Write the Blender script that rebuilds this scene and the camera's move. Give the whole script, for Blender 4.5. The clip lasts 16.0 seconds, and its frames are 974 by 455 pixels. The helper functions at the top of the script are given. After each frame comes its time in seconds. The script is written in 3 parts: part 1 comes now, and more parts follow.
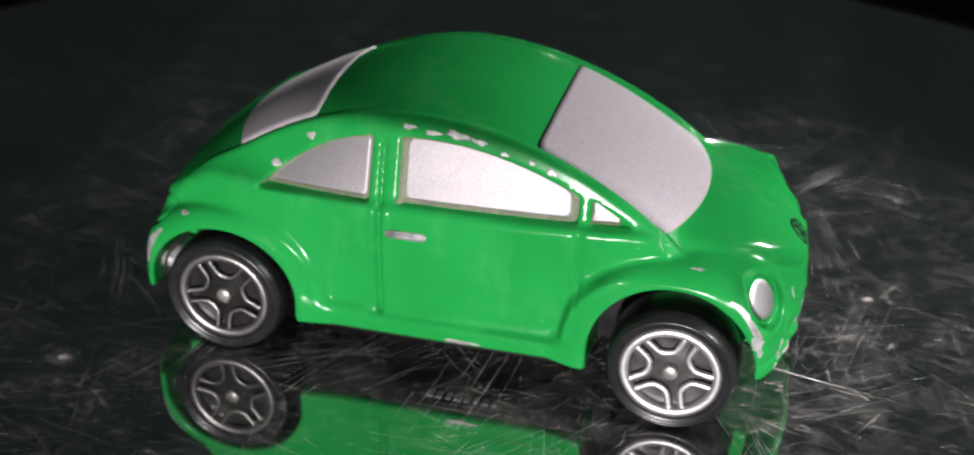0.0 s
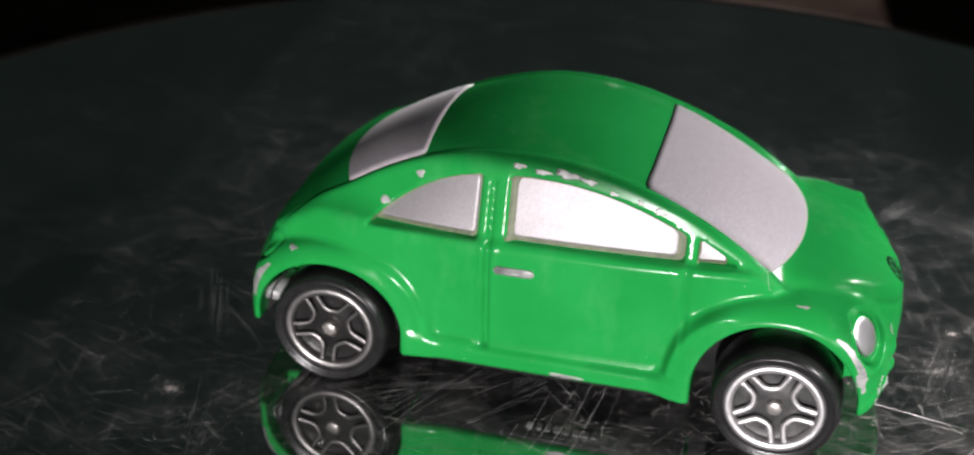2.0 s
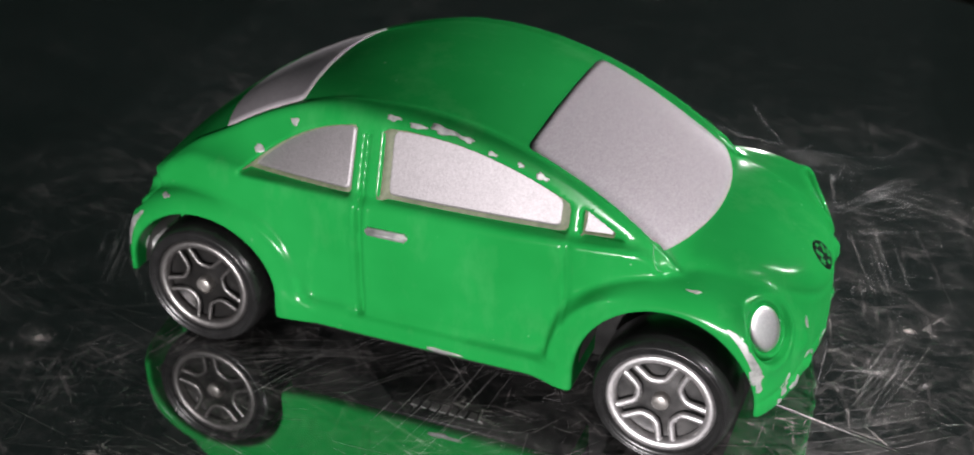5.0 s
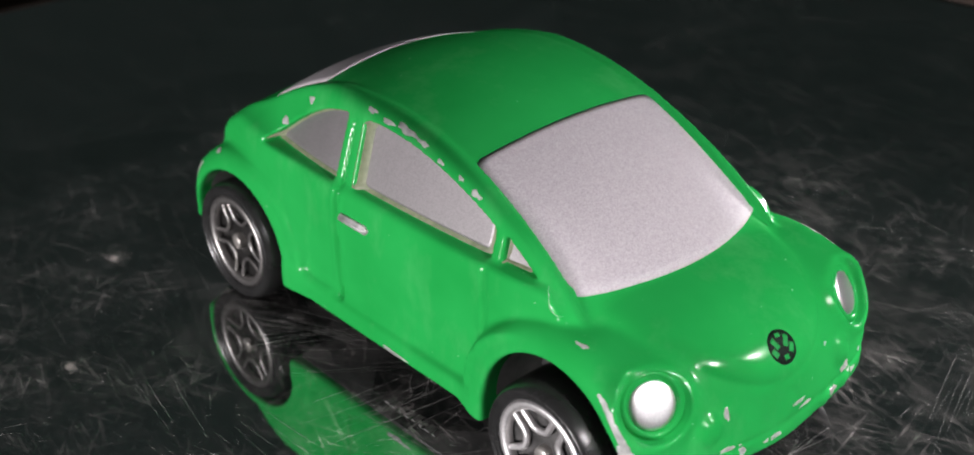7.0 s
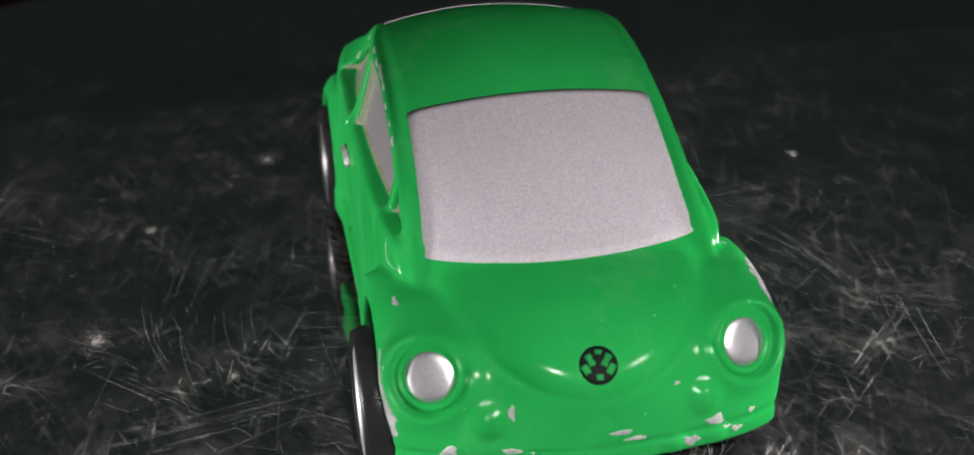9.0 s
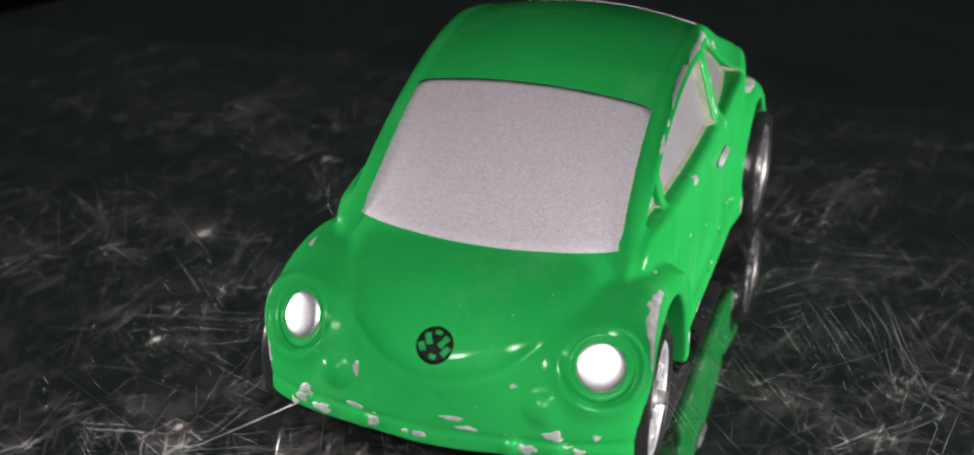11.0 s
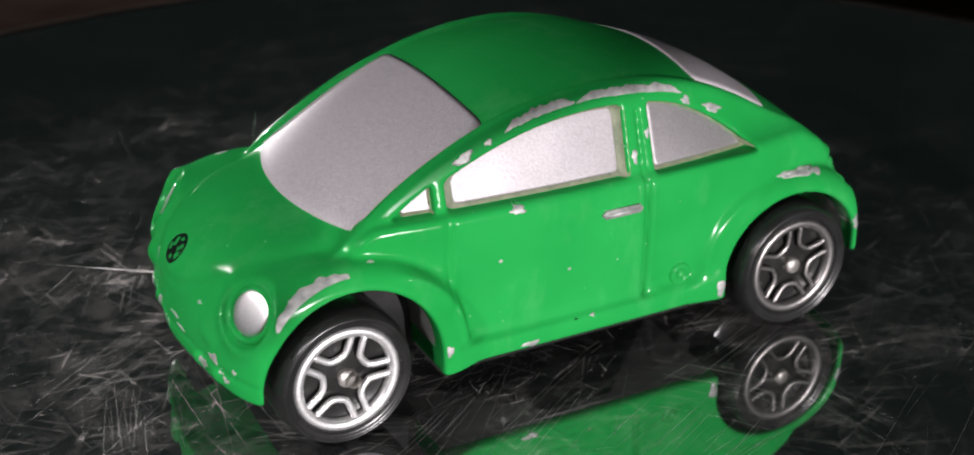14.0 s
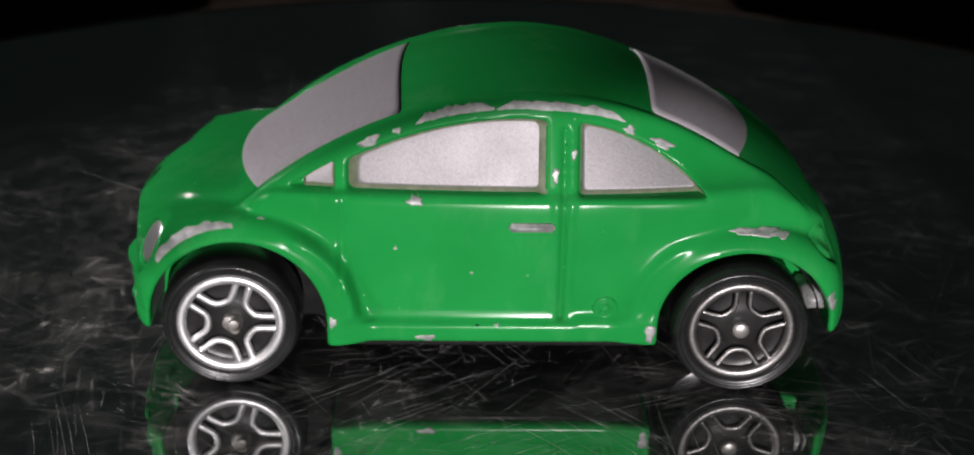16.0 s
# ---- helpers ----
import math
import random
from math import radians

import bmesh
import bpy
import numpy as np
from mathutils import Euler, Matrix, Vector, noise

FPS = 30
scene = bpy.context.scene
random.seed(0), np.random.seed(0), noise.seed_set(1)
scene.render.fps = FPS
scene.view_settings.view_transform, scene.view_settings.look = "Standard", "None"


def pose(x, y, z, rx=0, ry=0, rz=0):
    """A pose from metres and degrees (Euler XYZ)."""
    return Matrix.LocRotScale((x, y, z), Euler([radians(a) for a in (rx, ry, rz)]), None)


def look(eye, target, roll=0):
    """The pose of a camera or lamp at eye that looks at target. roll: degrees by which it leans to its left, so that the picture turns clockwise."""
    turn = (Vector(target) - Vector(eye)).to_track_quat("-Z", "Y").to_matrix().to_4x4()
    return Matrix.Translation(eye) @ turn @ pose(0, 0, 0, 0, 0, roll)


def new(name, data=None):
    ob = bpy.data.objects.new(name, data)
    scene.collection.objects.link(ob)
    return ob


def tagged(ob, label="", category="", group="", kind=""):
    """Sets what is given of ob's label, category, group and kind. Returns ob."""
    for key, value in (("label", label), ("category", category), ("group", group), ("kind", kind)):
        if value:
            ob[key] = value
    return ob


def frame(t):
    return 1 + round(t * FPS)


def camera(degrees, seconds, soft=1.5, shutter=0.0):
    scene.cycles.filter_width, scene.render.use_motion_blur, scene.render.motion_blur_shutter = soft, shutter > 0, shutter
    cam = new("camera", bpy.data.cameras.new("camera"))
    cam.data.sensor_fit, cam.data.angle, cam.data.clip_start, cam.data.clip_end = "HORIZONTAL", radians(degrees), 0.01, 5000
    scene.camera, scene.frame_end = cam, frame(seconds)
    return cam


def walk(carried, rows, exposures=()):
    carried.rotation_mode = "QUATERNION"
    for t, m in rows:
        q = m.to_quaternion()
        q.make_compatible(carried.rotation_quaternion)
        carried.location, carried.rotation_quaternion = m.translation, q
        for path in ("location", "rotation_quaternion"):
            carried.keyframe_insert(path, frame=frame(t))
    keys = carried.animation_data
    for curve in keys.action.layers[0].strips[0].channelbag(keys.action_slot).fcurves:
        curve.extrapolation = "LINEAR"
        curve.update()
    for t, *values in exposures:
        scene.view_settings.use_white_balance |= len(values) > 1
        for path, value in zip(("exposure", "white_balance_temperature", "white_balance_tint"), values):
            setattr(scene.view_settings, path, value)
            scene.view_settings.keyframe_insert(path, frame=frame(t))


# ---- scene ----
DEG = 38.00
PATH = [
    (0, pose(0.03586, -0.14040, 0.09080, 60.99, -0.98, 14.70)),
    (0.5, pose(0.03349, -0.13167, 0.08818, 60.17, -1.14, 14.13)),
    (1, pose(0.03369, -0.13049, 0.08834, 60.60, -1.54, 13.98)),
    (1.5, pose(0.03049, -0.12998, 0.08158, 61.39, -1.29, 14.17)),
    (2, pose(0.02503, -0.14510, 0.09429, 61.59, -1.23, 14.80)),
    (2.5, pose(0.02814, -0.13768, 0.08774, 61.18, -1.39, 14.46)),
    (3, pose(0.02188, -0.13218, 0.08723, 58.70, -1.07, 13.30)),
    (3.5, pose(0.01898, -0.13087, 0.08391, 59.20, -1.13, 12.88)),
    (4, pose(0.02476, -0.13094, 0.08577, 60.01, -1.25, 13.74)),
    (4.5, pose(0.03119, -0.13089, 0.09138, 58.97, -0.84, 14.53)),
    (4.7, pose(0.03917, -0.12842, 0.08856, 59.68, -0.99, 17.68)),
    (5.22, pose(0.05278, -0.12255, 0.08782, 59.94, -0.75, 23.51)),
    (5.75, pose(0.06734, -0.11420, 0.08706, 60.21, -0.50, 30.74)),
    (6.28, pose(0.08114, -0.10377, 0.08630, 60.47, -0.25, 38.50)),
    (6.8, pose(0.09282, -0.09233, 0.08555, 60.74, 0.00, 45.89)),
    (7, pose(0.09562, -0.08820, 0.08528, 60.86, 0.07, 48.09)),
    (7.5, pose(0.10597, -0.07647, 0.08406, 61.25, 0.26, 55.40)),
    (8, pose(0.11510, -0.06599, 0.08296, 61.35, 0.59, 61.91)),
    (8.5, pose(0.12274, -0.04832, 0.08047, 61.53, 0.67, 69.91)),
    (8.7, pose(0.12586, -0.03721, 0.08016, 61.68, 0.64, 74.38)),
    (9.22, pose(0.13017, -0.01968, 0.07994, 61.81, 0.56, 82.52)),
    (9.75, pose(0.13205, -0.00343, 0.07973, 61.95, 0.47, 90.33)),
    (10.28, pose(0.13201, 0.01219, 0.07951, 62.09, 0.39, 97.79)),
    (10.8, pose(0.13009, 0.02800, 0.07930, 62.23, 0.31, 104.88)),
    (11, pose(0.12841, 0.03629, 0.07869, 62.32, 0.30, 108.75)),
    (11.5, pose(0.12419, 0.05000, 0.07950, 62.68, 0.77, 113.62)),
    (12, pose(0.11434, 0.07148, 0.08004, 62.85, 0.92, 123.16)),
    (12.5, pose(0.10753, 0.08743, 0.07983, 63.10, 0.64, 131.23)),
    (13, pose(0.09688, 0.09997, 0.07994, 63.28, 0.76, 137.63)),
    (13.5, pose(0.07631, 0.11577, 0.07841, 63.62, 0.49, 147.88)),
    (14, pose(0.06410, 0.12233, 0.07710, 63.97, 0.39, 153.03)),
    (14.5, pose(0.04922, 0.13029, 0.07708, 64.43, 0.29, 159.76)),
    (15, pose(0.03504, 0.13626, 0.07661, 64.92, 0.23, 165.82)),
    (15.5, pose(0.02000, 0.13908, 0.07666, 65.13, -0.36, 171.83)),
    (16, pose(0.00251, 0.14088, 0.07435, 65.45, -0.75, 179.22)),
]
cam = camera(DEG, 16.0, soft=1.8, shutter=0.5)
cam.data.dof.use_dof, cam.data.dof.focus_distance, cam.data.dof.aperture_fstop = True, 0.130, 45.0
walk(cam, PATH, [(0, 0.68), (2, 0.68), (3.2, 0.42), (4.5, 0.48), (7, 0.75), (8.5, 0.58), (11, 0.42), (12.5, 0.48), (14, 0.1), (16, -0.48)])

# ---------------------------------------------------------------- world and light
world = bpy.data.worlds.new("dark_room")
scene.world = world
world.use_nodes = True
world.node_tree.nodes["Background"].inputs[0].default_value = (0.55, 0.62, 0.66, 1)
world.node_tree.nodes["Background"].inputs[1].default_value = 0.004


def torch_stand_in(at, target, watts, cone, blend=0.35):
    """A fixed spot standing in for the small white light held beside the lens."""
    data = bpy.data.lights.new("torch_stand_in", "SPOT")
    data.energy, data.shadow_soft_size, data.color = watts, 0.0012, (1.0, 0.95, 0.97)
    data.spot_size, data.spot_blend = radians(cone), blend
    ob = new("torch_stand_in", data)
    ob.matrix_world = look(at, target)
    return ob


# added side spots, first and last, stand a metre off, trimmed below the roof
torch_stand_in((0.05, -1.0, 0.06), (0.0151, -0.4062, 0.0), 40, 8, 0.06)
torch_stand_in((0.130, -0.016, 0.092), (0.008, 0.0, 0.008), 0.35, 74, 0.7)
torch_stand_in((0.115, 0.066, 0.091), (0.008, 0.004, 0.008), 0.35, 58, 0.7)
torch_stand_in((-0.08, 1.0, 0.06), (-0.0379, 0.4066, 0.0), 62, 8, 0.06)

# added area light in an unseen doorway; lifts the walls that the slab mirrors
fill_data = bpy.data.lights.new("added_room_fill", "AREA")
fill_data.shape, fill_data.size, fill_data.size_y = "RECTANGLE", 0.88, 2.0
fill_data.energy, fill_data.color = 1.9, (0.93, 1.0, 0.98)
new("added_room_fill", fill_data).matrix_world = look((2.06, 0.3, 0.22), (0.0, 0.3, 0.22))

# ---------------------------------------------------------------- materials
MM = 0.001


def material(name):
    m = bpy.data.materials.new(name)
    m.use_nodes = True
    return m, m.node_tree.nodes, m.node_tree.links, m.node_tree.nodes["Principled BSDF"]


def noise_node(nodes, links, scale, detail=3.0, rough=0.55, stretch=None):
    tc = nodes.new("ShaderNodeTexCoord")
    n = nodes.new("ShaderNodeTexNoise")
    n.inputs["Scale"].default_value, n.inputs["Detail"].default_value, n.inputs["Roughness"].default_value = scale, detail, rough
    if stretch:
        mp = nodes.new("ShaderNodeMapping")
        mp.inputs["Scale"].default_value = stretch
        links.new(tc.outputs["Object"], mp.inputs["Vector"])
        links.new(mp.outputs["Vector"], n.inputs["Vector"])
    else:
        links.new(tc.outputs["Object"], n.inputs["Vector"])
    return n


def ramp(nodes, links, source, stops):
    r = nodes.new("ShaderNodeValToRGB")
    while len(r.color_ramp.elements) < len(stops):
        r.color_ramp.elements.new(0.5)
    for e, (at, c) in zip(r.color_ramp.elements, stops):
        e.position = at
        e.color = (*c, 1) if isinstance(c, tuple) else (c, c, c, 1)
    links.new(source, r.inputs["Fac"])
    return r


def bump(nodes, links, source, bsdf, distance, strength=1.0):
    b = nodes.new("ShaderNodeBump")
    b.inputs["Distance"].default_value, b.inputs["Strength"].default_value = distance, strength
    links.new(source, b.inputs["Height"])
    links.new(b.outputs["Normal"], bsdf.inputs["Normal"])
    return b


def make_paint():
    m, n, l, p = material("green_enamel")
    large = noise_node(n, l, 90, 3)
    tone = ramp(n, l, large.outputs["Fac"], [(0.3, (0.010, 0.234, 0.043)), (0.7, (0.016, 0.283, 0.058))])
    speck = noise_node(n, l, 1500, 1, 0.4)
    pale = ramp(n, l, speck.outputs["Fac"], [(0.80, 0.0), (0.84, 0.55)])
    mix = n.new("ShaderNodeMix")
    mix.data_type = "RGBA"
    l.new(pale.outputs["Color"], mix.inputs["Factor"])
    l.new(tone.outputs["Color"], mix.inputs["A"])
    mix.inputs["B"].default_value = (0.30, 0.50, 0.34, 1)
    smear = noise_node(n, l, 130, 5, 0.7, (1.0, 1.0, 0.45))
    scuff = ramp(n, l, smear.outputs["Fac"], [(0.52, 0.0), (0.74, 0.32)])
    worn = n.new("ShaderNodeMix")
    worn.data_type = "RGBA"
    l.new(scuff.outputs["Color"], worn.inputs["Factor"])
    l.new(mix.outputs["Result"], worn.inputs["A"])
    worn.inputs["B"].default_value = (0.085, 0.36, 0.125, 1)
    l.new(worn.outputs["Result"], p.inputs["Base Color"])
    dull = noise_node(n, l, 260, 4)
    gloss = ramp(n, l, dull.outputs["Fac"], [(0.3, 0.40), (0.75, 0.55)])
    l.new(gloss.outputs["Color"], p.inputs["Roughness"])
    p.inputs["Specular IOR Level"].default_value = 0.0
    p.inputs["Coat Weight"].default_value = 0.26
    p.inputs["Coat Roughness"].default_value = 0.18
    fine = noise_node(n, l, 900, 3)
    bump(n, l, fine.outputs["Fac"], p, 0.000012, 0.5)
    return m


def make_silver(name, dark, light, metal=0.75, rough=0.42, spec=0.5):
    m, n, l, p = material(name)
    flake = n.new("ShaderNodeTexVoronoi")
    tc = n.new("ShaderNodeTexCoord")
    l.new(tc.outputs["Object"], flake.inputs["Vector"])
    flake.inputs["Scale"].default_value = 14000
    tone = ramp(n, l, flake.outputs["Color"], [(0.2, dark), (0.8, light)])
    l.new(tone.outputs["Color"], p.inputs["Base Color"])
    p.inputs["Metallic"].default_value, p.inputs["Specular IOR Level"].default_value = metal, spec
    wear = noise_node(n, l, 240, 4)
    gloss = ramp(n, l, wear.outputs["Fac"], [(0.3, rough - 0.015), (0.7, rough + 0.025)])
    l.new(gloss.outputs["Color"], p.inputs["Roughness"])
    fine = noise_node(n, l, 3500, 2)
    bump(n, l, fine.outputs["Fac"], p, 0.00003, 0.5)
    return m


def make_plain(name, dark, light, rough, scale=500, metal=0.0, relief=0.00002, spec=0.5):
    m, n, l, p = material(name)
    large = noise_node(n, l, scale, 4)
    tone = ramp(n, l, large.outputs["Fac"], [(0.3, dark), (0.7, light)])
    l.new(tone.outputs["Color"], p.inputs["Base Color"])
    p.inputs["Roughness"].default_value, p.inputs["Metallic"].default_value = rough, metal
    p.inputs["Specular IOR Level"].default_value = spec
    fine = noise_node(n, l, scale * 6, 3)
    bump(n, l, fine.outputs["Fac"], p, relief, 0.6)
    return m


def make_stone():
    """Black stone: glassy, with crossing hairline streaks that lie thicker in worn patches."""
    m, n, l, p = material("polished_black_stone")

    def math_node(kind, one, two):
        k = n.new("ShaderNodeMath")
        k.operation = kind
        for at, v in enumerate((one, two)):
            if isinstance(v, float):
                k.inputs[at].default_value = v
            else:
                l.new(v, k.inputs[at])
        return k.outputs[0]

    total = None
    tc = n.new("ShaderNodeTexCoord")
    for turn, scale, lean, low, high, gain in ((8, 1150, 0.055, 0.57, 0.70, 0.9), (41, 1300, 0.05, 0.58, 0.72, 0.9), (-24, 1200, 0.05, 0.57, 0.71, 0.9),
                                               (78, 1100, 0.06, 0.58, 0.72, 0.9), (-62, 1400, 0.045, 0.59, 0.72, 0.9), (22, 900, 0.04, 0.57, 0.72, 0.9), (-43, 420, 0.5, 0.52, 0.78, 0.4)):
        mp = n.new("ShaderNodeMapping")
        mp.inputs["Rotation"].default_value = (0, 0, radians(turn))
        wide = n.new("ShaderNodeMapping")
        wide.inputs["Scale"].default_value = (lean, 1.0, 1.0)
        tex = n.new("ShaderNodeTexNoise")
        tex.inputs["Scale"].default_value, tex.inputs["Detail"].default_value, tex.inputs["Roughness"].default_value = scale, 4.0, 0.68
        l.new(tc.outputs["Object"], mp.inputs["Vector"])
        l.new(mp.outputs["Vector"], wide.inputs["Vector"])
        l.new(wide.outputs["Vector"], tex.inputs["Vector"])
        line = ramp(n, l, tex.outputs["Fac"], [(low, 0.0), (high, gain)])
        total = line.outputs["Color"] if total is None else math_node("ADD", total, line.outputs["Color"])
    cloud = noise_node(n, l, 34, 5, 0.62)
    worn = ramp(n, l, cloud.outputs["Fac"], [(0.36, 0.12), (0.62, 1.0)])
    patchy = noise_node(n, l, 150, 4, 0.6)
    fleck = ramp(n, l, patchy.outputs["Fac"], [(0.46, 0.15), (0.66, 1.0)])
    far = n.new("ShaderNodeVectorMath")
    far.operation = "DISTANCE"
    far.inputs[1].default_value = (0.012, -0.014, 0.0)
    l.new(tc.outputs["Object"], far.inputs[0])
    near_middle = ramp(n, l, far.outputs["Value"], [(0.048, 1.0), (0.095, 0.2)])  # thinner away from the middle
    amount = math_node("MULTIPLY", math_node("MULTIPLY", math_node("MULTIPLY", total, worn.outputs["Color"]), fleck.outputs["Color"]), near_middle.outputs["Color"])
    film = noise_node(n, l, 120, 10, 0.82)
    pale_film = ramp(n, l, film.outputs["Fac"], [(0.48, 0.0), (0.78, 0.40)])
    bloom = math_node("MULTIPLY", math_node("MULTIPLY", pale_film.outputs["Color"], worn.outputs["Color"]), near_middle.outputs["Color"])
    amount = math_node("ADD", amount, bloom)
    # pale stops of the haze also raised to brighten floor the spots barely reach
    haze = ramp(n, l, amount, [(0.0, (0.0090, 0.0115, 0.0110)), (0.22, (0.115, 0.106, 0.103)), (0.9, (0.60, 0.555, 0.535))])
    l.new(haze.outputs["Color"], p.inputs["Base Color"])
    p.inputs["IOR"].default_value = 4.2
    p.inputs["Roughness"].default_value = 0.03
    return m


paint = make_paint()
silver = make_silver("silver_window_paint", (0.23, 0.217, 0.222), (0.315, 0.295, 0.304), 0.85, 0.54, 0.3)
# same silver, less metallic on the screens to hide glare from fixed spots
low_glare_silver = make_silver("low_glare_silver_paint", (0.31, 0.285, 0.30), (0.46, 0.425, 0.447), 0.08, 0.6, 0.1)
lamp_silver = make_silver("silver_lamp_paint", (0.74, 0.72, 0.73), (0.90, 0.88, 0.88), 0.96, 0.35)
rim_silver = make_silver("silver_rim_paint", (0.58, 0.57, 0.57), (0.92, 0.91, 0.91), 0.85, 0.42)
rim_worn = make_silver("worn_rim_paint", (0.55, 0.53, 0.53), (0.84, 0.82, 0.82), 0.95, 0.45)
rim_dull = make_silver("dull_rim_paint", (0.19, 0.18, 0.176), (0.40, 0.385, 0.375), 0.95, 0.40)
bare = make_plain("bare_casting_metal", (0.24, 0.25, 0.24), (0.50, 0.49, 0.48), 0.45, 1100, 0.3, 0.00005)
rubber = make_plain("black_tyre_plastic", (0.010, 0.010, 0.010), (0.020, 0.020, 0.020), 0.27, 400, spec=0.45)
rim_black = make_plain("black_rim_plastic", (0.008, 0.008, 0.008), (0.018, 0.017, 0.016), 0.28, 600)
rim_grey = make_plain("rubbed_rim_plastic", (0.016, 0.016, 0.016), (0.085, 0.082, 0.08), 0.35, 500)
base_black = make_plain("black_base_plastic", (0.010, 0.010, 0.010), (0.022, 0.022, 0.021), 0.5, 500)
axle_metal = make_plain("dull_steel", (0.35, 0.33, 0.31), (0.55, 0.53, 0.50), 0.4, 900, 0.8)
print_black = make_plain("black_print", (0.004, 0.008, 0.006), (0.008, 0.014, 0.010), 0.5, 900, spec=0.06)
grime = make_plain("olive_grime", (0.075, 0.10, 0.05), (0.17, 0.18, 0.11), 0.6, 900)
badge_green = make_plain("thin_green_print", (0.008, 0.20, 0.04), (0.012, 0.26, 0.055), 0.5, 900, spec=0.1)
liner_grey = make_plain("dull_grey_casting", (0.10, 0.10, 0.095), (0.18, 0.175, 0.17), 0.6, 500)
stone = make_stone()
scratch_grey = make_plain("scratched_stone", (0.12, 0.115, 0.11), (0.92, 0.90, 0.88), 0.5, 300)
faint_grey = make_plain("faintly_scratched_stone", (0.05, 0.05, 0.048), (0.26, 0.25, 0.24), 0.5, 120)
dust_white = make_plain("pale_dust", (0.36, 0.33, 0.31), (0.62, 0.57, 0.54), 0.8, 900)
rim_brown = make_plain("worn_brown_edge", (0.045, 0.034, 0.03), (0.09, 0.072, 0.063), 0.6, 150, spec=0.0)
wood = make_plain("dark_brown_wood", (0.016, 0.011, 0.009), (0.032, 0.022, 0.017), 0.8, 60, spec=0.0)
fibre = make_plain("pale_fibre", (0.30, 0.36, 0.30), (0.45, 0.50, 0.44), 0.7, 900)

# ---------------------------------------------------------------- mesh helpers


def mesh_object(name, verts, faces, mat, parent=None, label="", smooth=True):
    """One mesh object from millimetres."""
    me = bpy.data.meshes.new(name)
    v = np.asarray(verts, float) * MM
    me.from_pydata(v.tolist(), [], [list(map(int, f)) for f in faces])
    me.materials.append(mat)
    if smooth:
        me.polygons.foreach_set("use_smooth", np.ones(len(me.polygons), bool))
    me.update()
    ob = new(name, me)
    if parent:
        ob.parent = parent
    if label:
        ob["label"] = label
    return ob


def part(name, bm, mat, parent, label="", smooth=True):
    me = bpy.data.meshes.new(name)
    bmesh.ops.recalc_face_normals(bm, faces=bm.faces)
    bmesh.ops.scale(bm, vec=(MM, MM, MM), verts=bm.verts)
    bm.to_mesh(me)
    bm.free()
    me.materials.append(mat)
    if smooth:
        me.polygons.foreach_set("use_smooth", np.ones(len(me.polygons), bool))
    ob = new(name, me)
    if parent:
        ob.parent = parent
    if label:
        ob["label"] = label
    return ob


def lathe(profile, steps=48, closed=False):
    """Turn (radius, height) pairs round the y axis; height lies along y."""
    verts, faces = [], []
    for r, h in profile:
        for k in range(steps):
            a = 2 * math.pi * k / steps
            verts.append((r * math.cos(a), h, r * math.sin(a)))
    n = len(profile)
    for i in range(n if closed else n - 1):
        j = (i + 1) % n
        for k in range(steps):
            q = (k + 1) % steps
            faces.append((i * steps + k, j * steps + k, j * steps + q, i * steps + q))
    return verts, faces


def tube(points, radius, closed=False, sides=8, flat=1.0):
    """A swept tube along points (list of Vector), flattened along y by flat."""
    pts = [Vector(p) for p in points]
    n = len(pts)
    verts, faces = [], []
    for i, p in enumerate(pts):
        a, b = pts[(i - 1) % n if closed else max(i - 1, 0)], pts[(i + 1) % n if closed else min(i + 1, n - 1)]
        t = (b - a).normalized()
        side = t.cross(Vector((0, 1, 0)))
        if side.length < 1e-4:
            side = t.cross(Vector((1, 0, 0)))
        side.normalize()
        up = side.cross(t).normalized()
        for k in range(sides):
            c, s = math.cos(2 * math.pi * k / sides), math.sin(2 * math.pi * k / sides)
            verts.append(p + radius * (c * side + s * flat * up))
    for i in range(n if closed else n - 1):
        j = (i + 1) % n
        for k in range(sides):
            q = (k + 1) % sides
            faces.append((i * sides + k, j * sides + k, j * sides + q, i * sides + q))
    if not closed:
        faces.append(list(range(sides)))
        faces.append([(n - 1) * sides + k for k in range(sides)])
    return verts, faces


# ---------------------------------------------------------------- the shape of the car body, in millimetres
# x runs to the nose, y to the car's left side, z up; the wheels stand on z = 0.
RAIL = np.polyfit([27, 24, 20.5, 13, 5.7, -1.5, -8.2, -15.2, -19, -22.5, -26, -28.7, -32, -36], [15.9, 18.9, 21.7, 26.0, 28.6, 29.8, 29.5, 27.7, 26.1, 24.4, 22.2, 20.3, 17.3, 13.0], 6)


EDGE = np.polyfit([27.5, 25.6, 22.2, 13.6, 8.4, 2, -4, -10, -15.8, -22, -28.6, -34], [16.3, 17.55, 19.65, 25.0, 27.38, 28.9, 29.38, 28.9, 27.25, 24.4, 20.15, 15.9], 6)

LAMP, LAMP_WAY = (33.1, 13.55, 14.5), (0.828, 0.369, 0.423)


def smin(a, b, k):
    h = np.clip(0.5 + 0.5 * (b - a) / k, 0, 1)
    return b * (1 - h) + a * h - k * h * (1 - h)


def smax(a, b, k):
    return -smin(-a, -b, k)


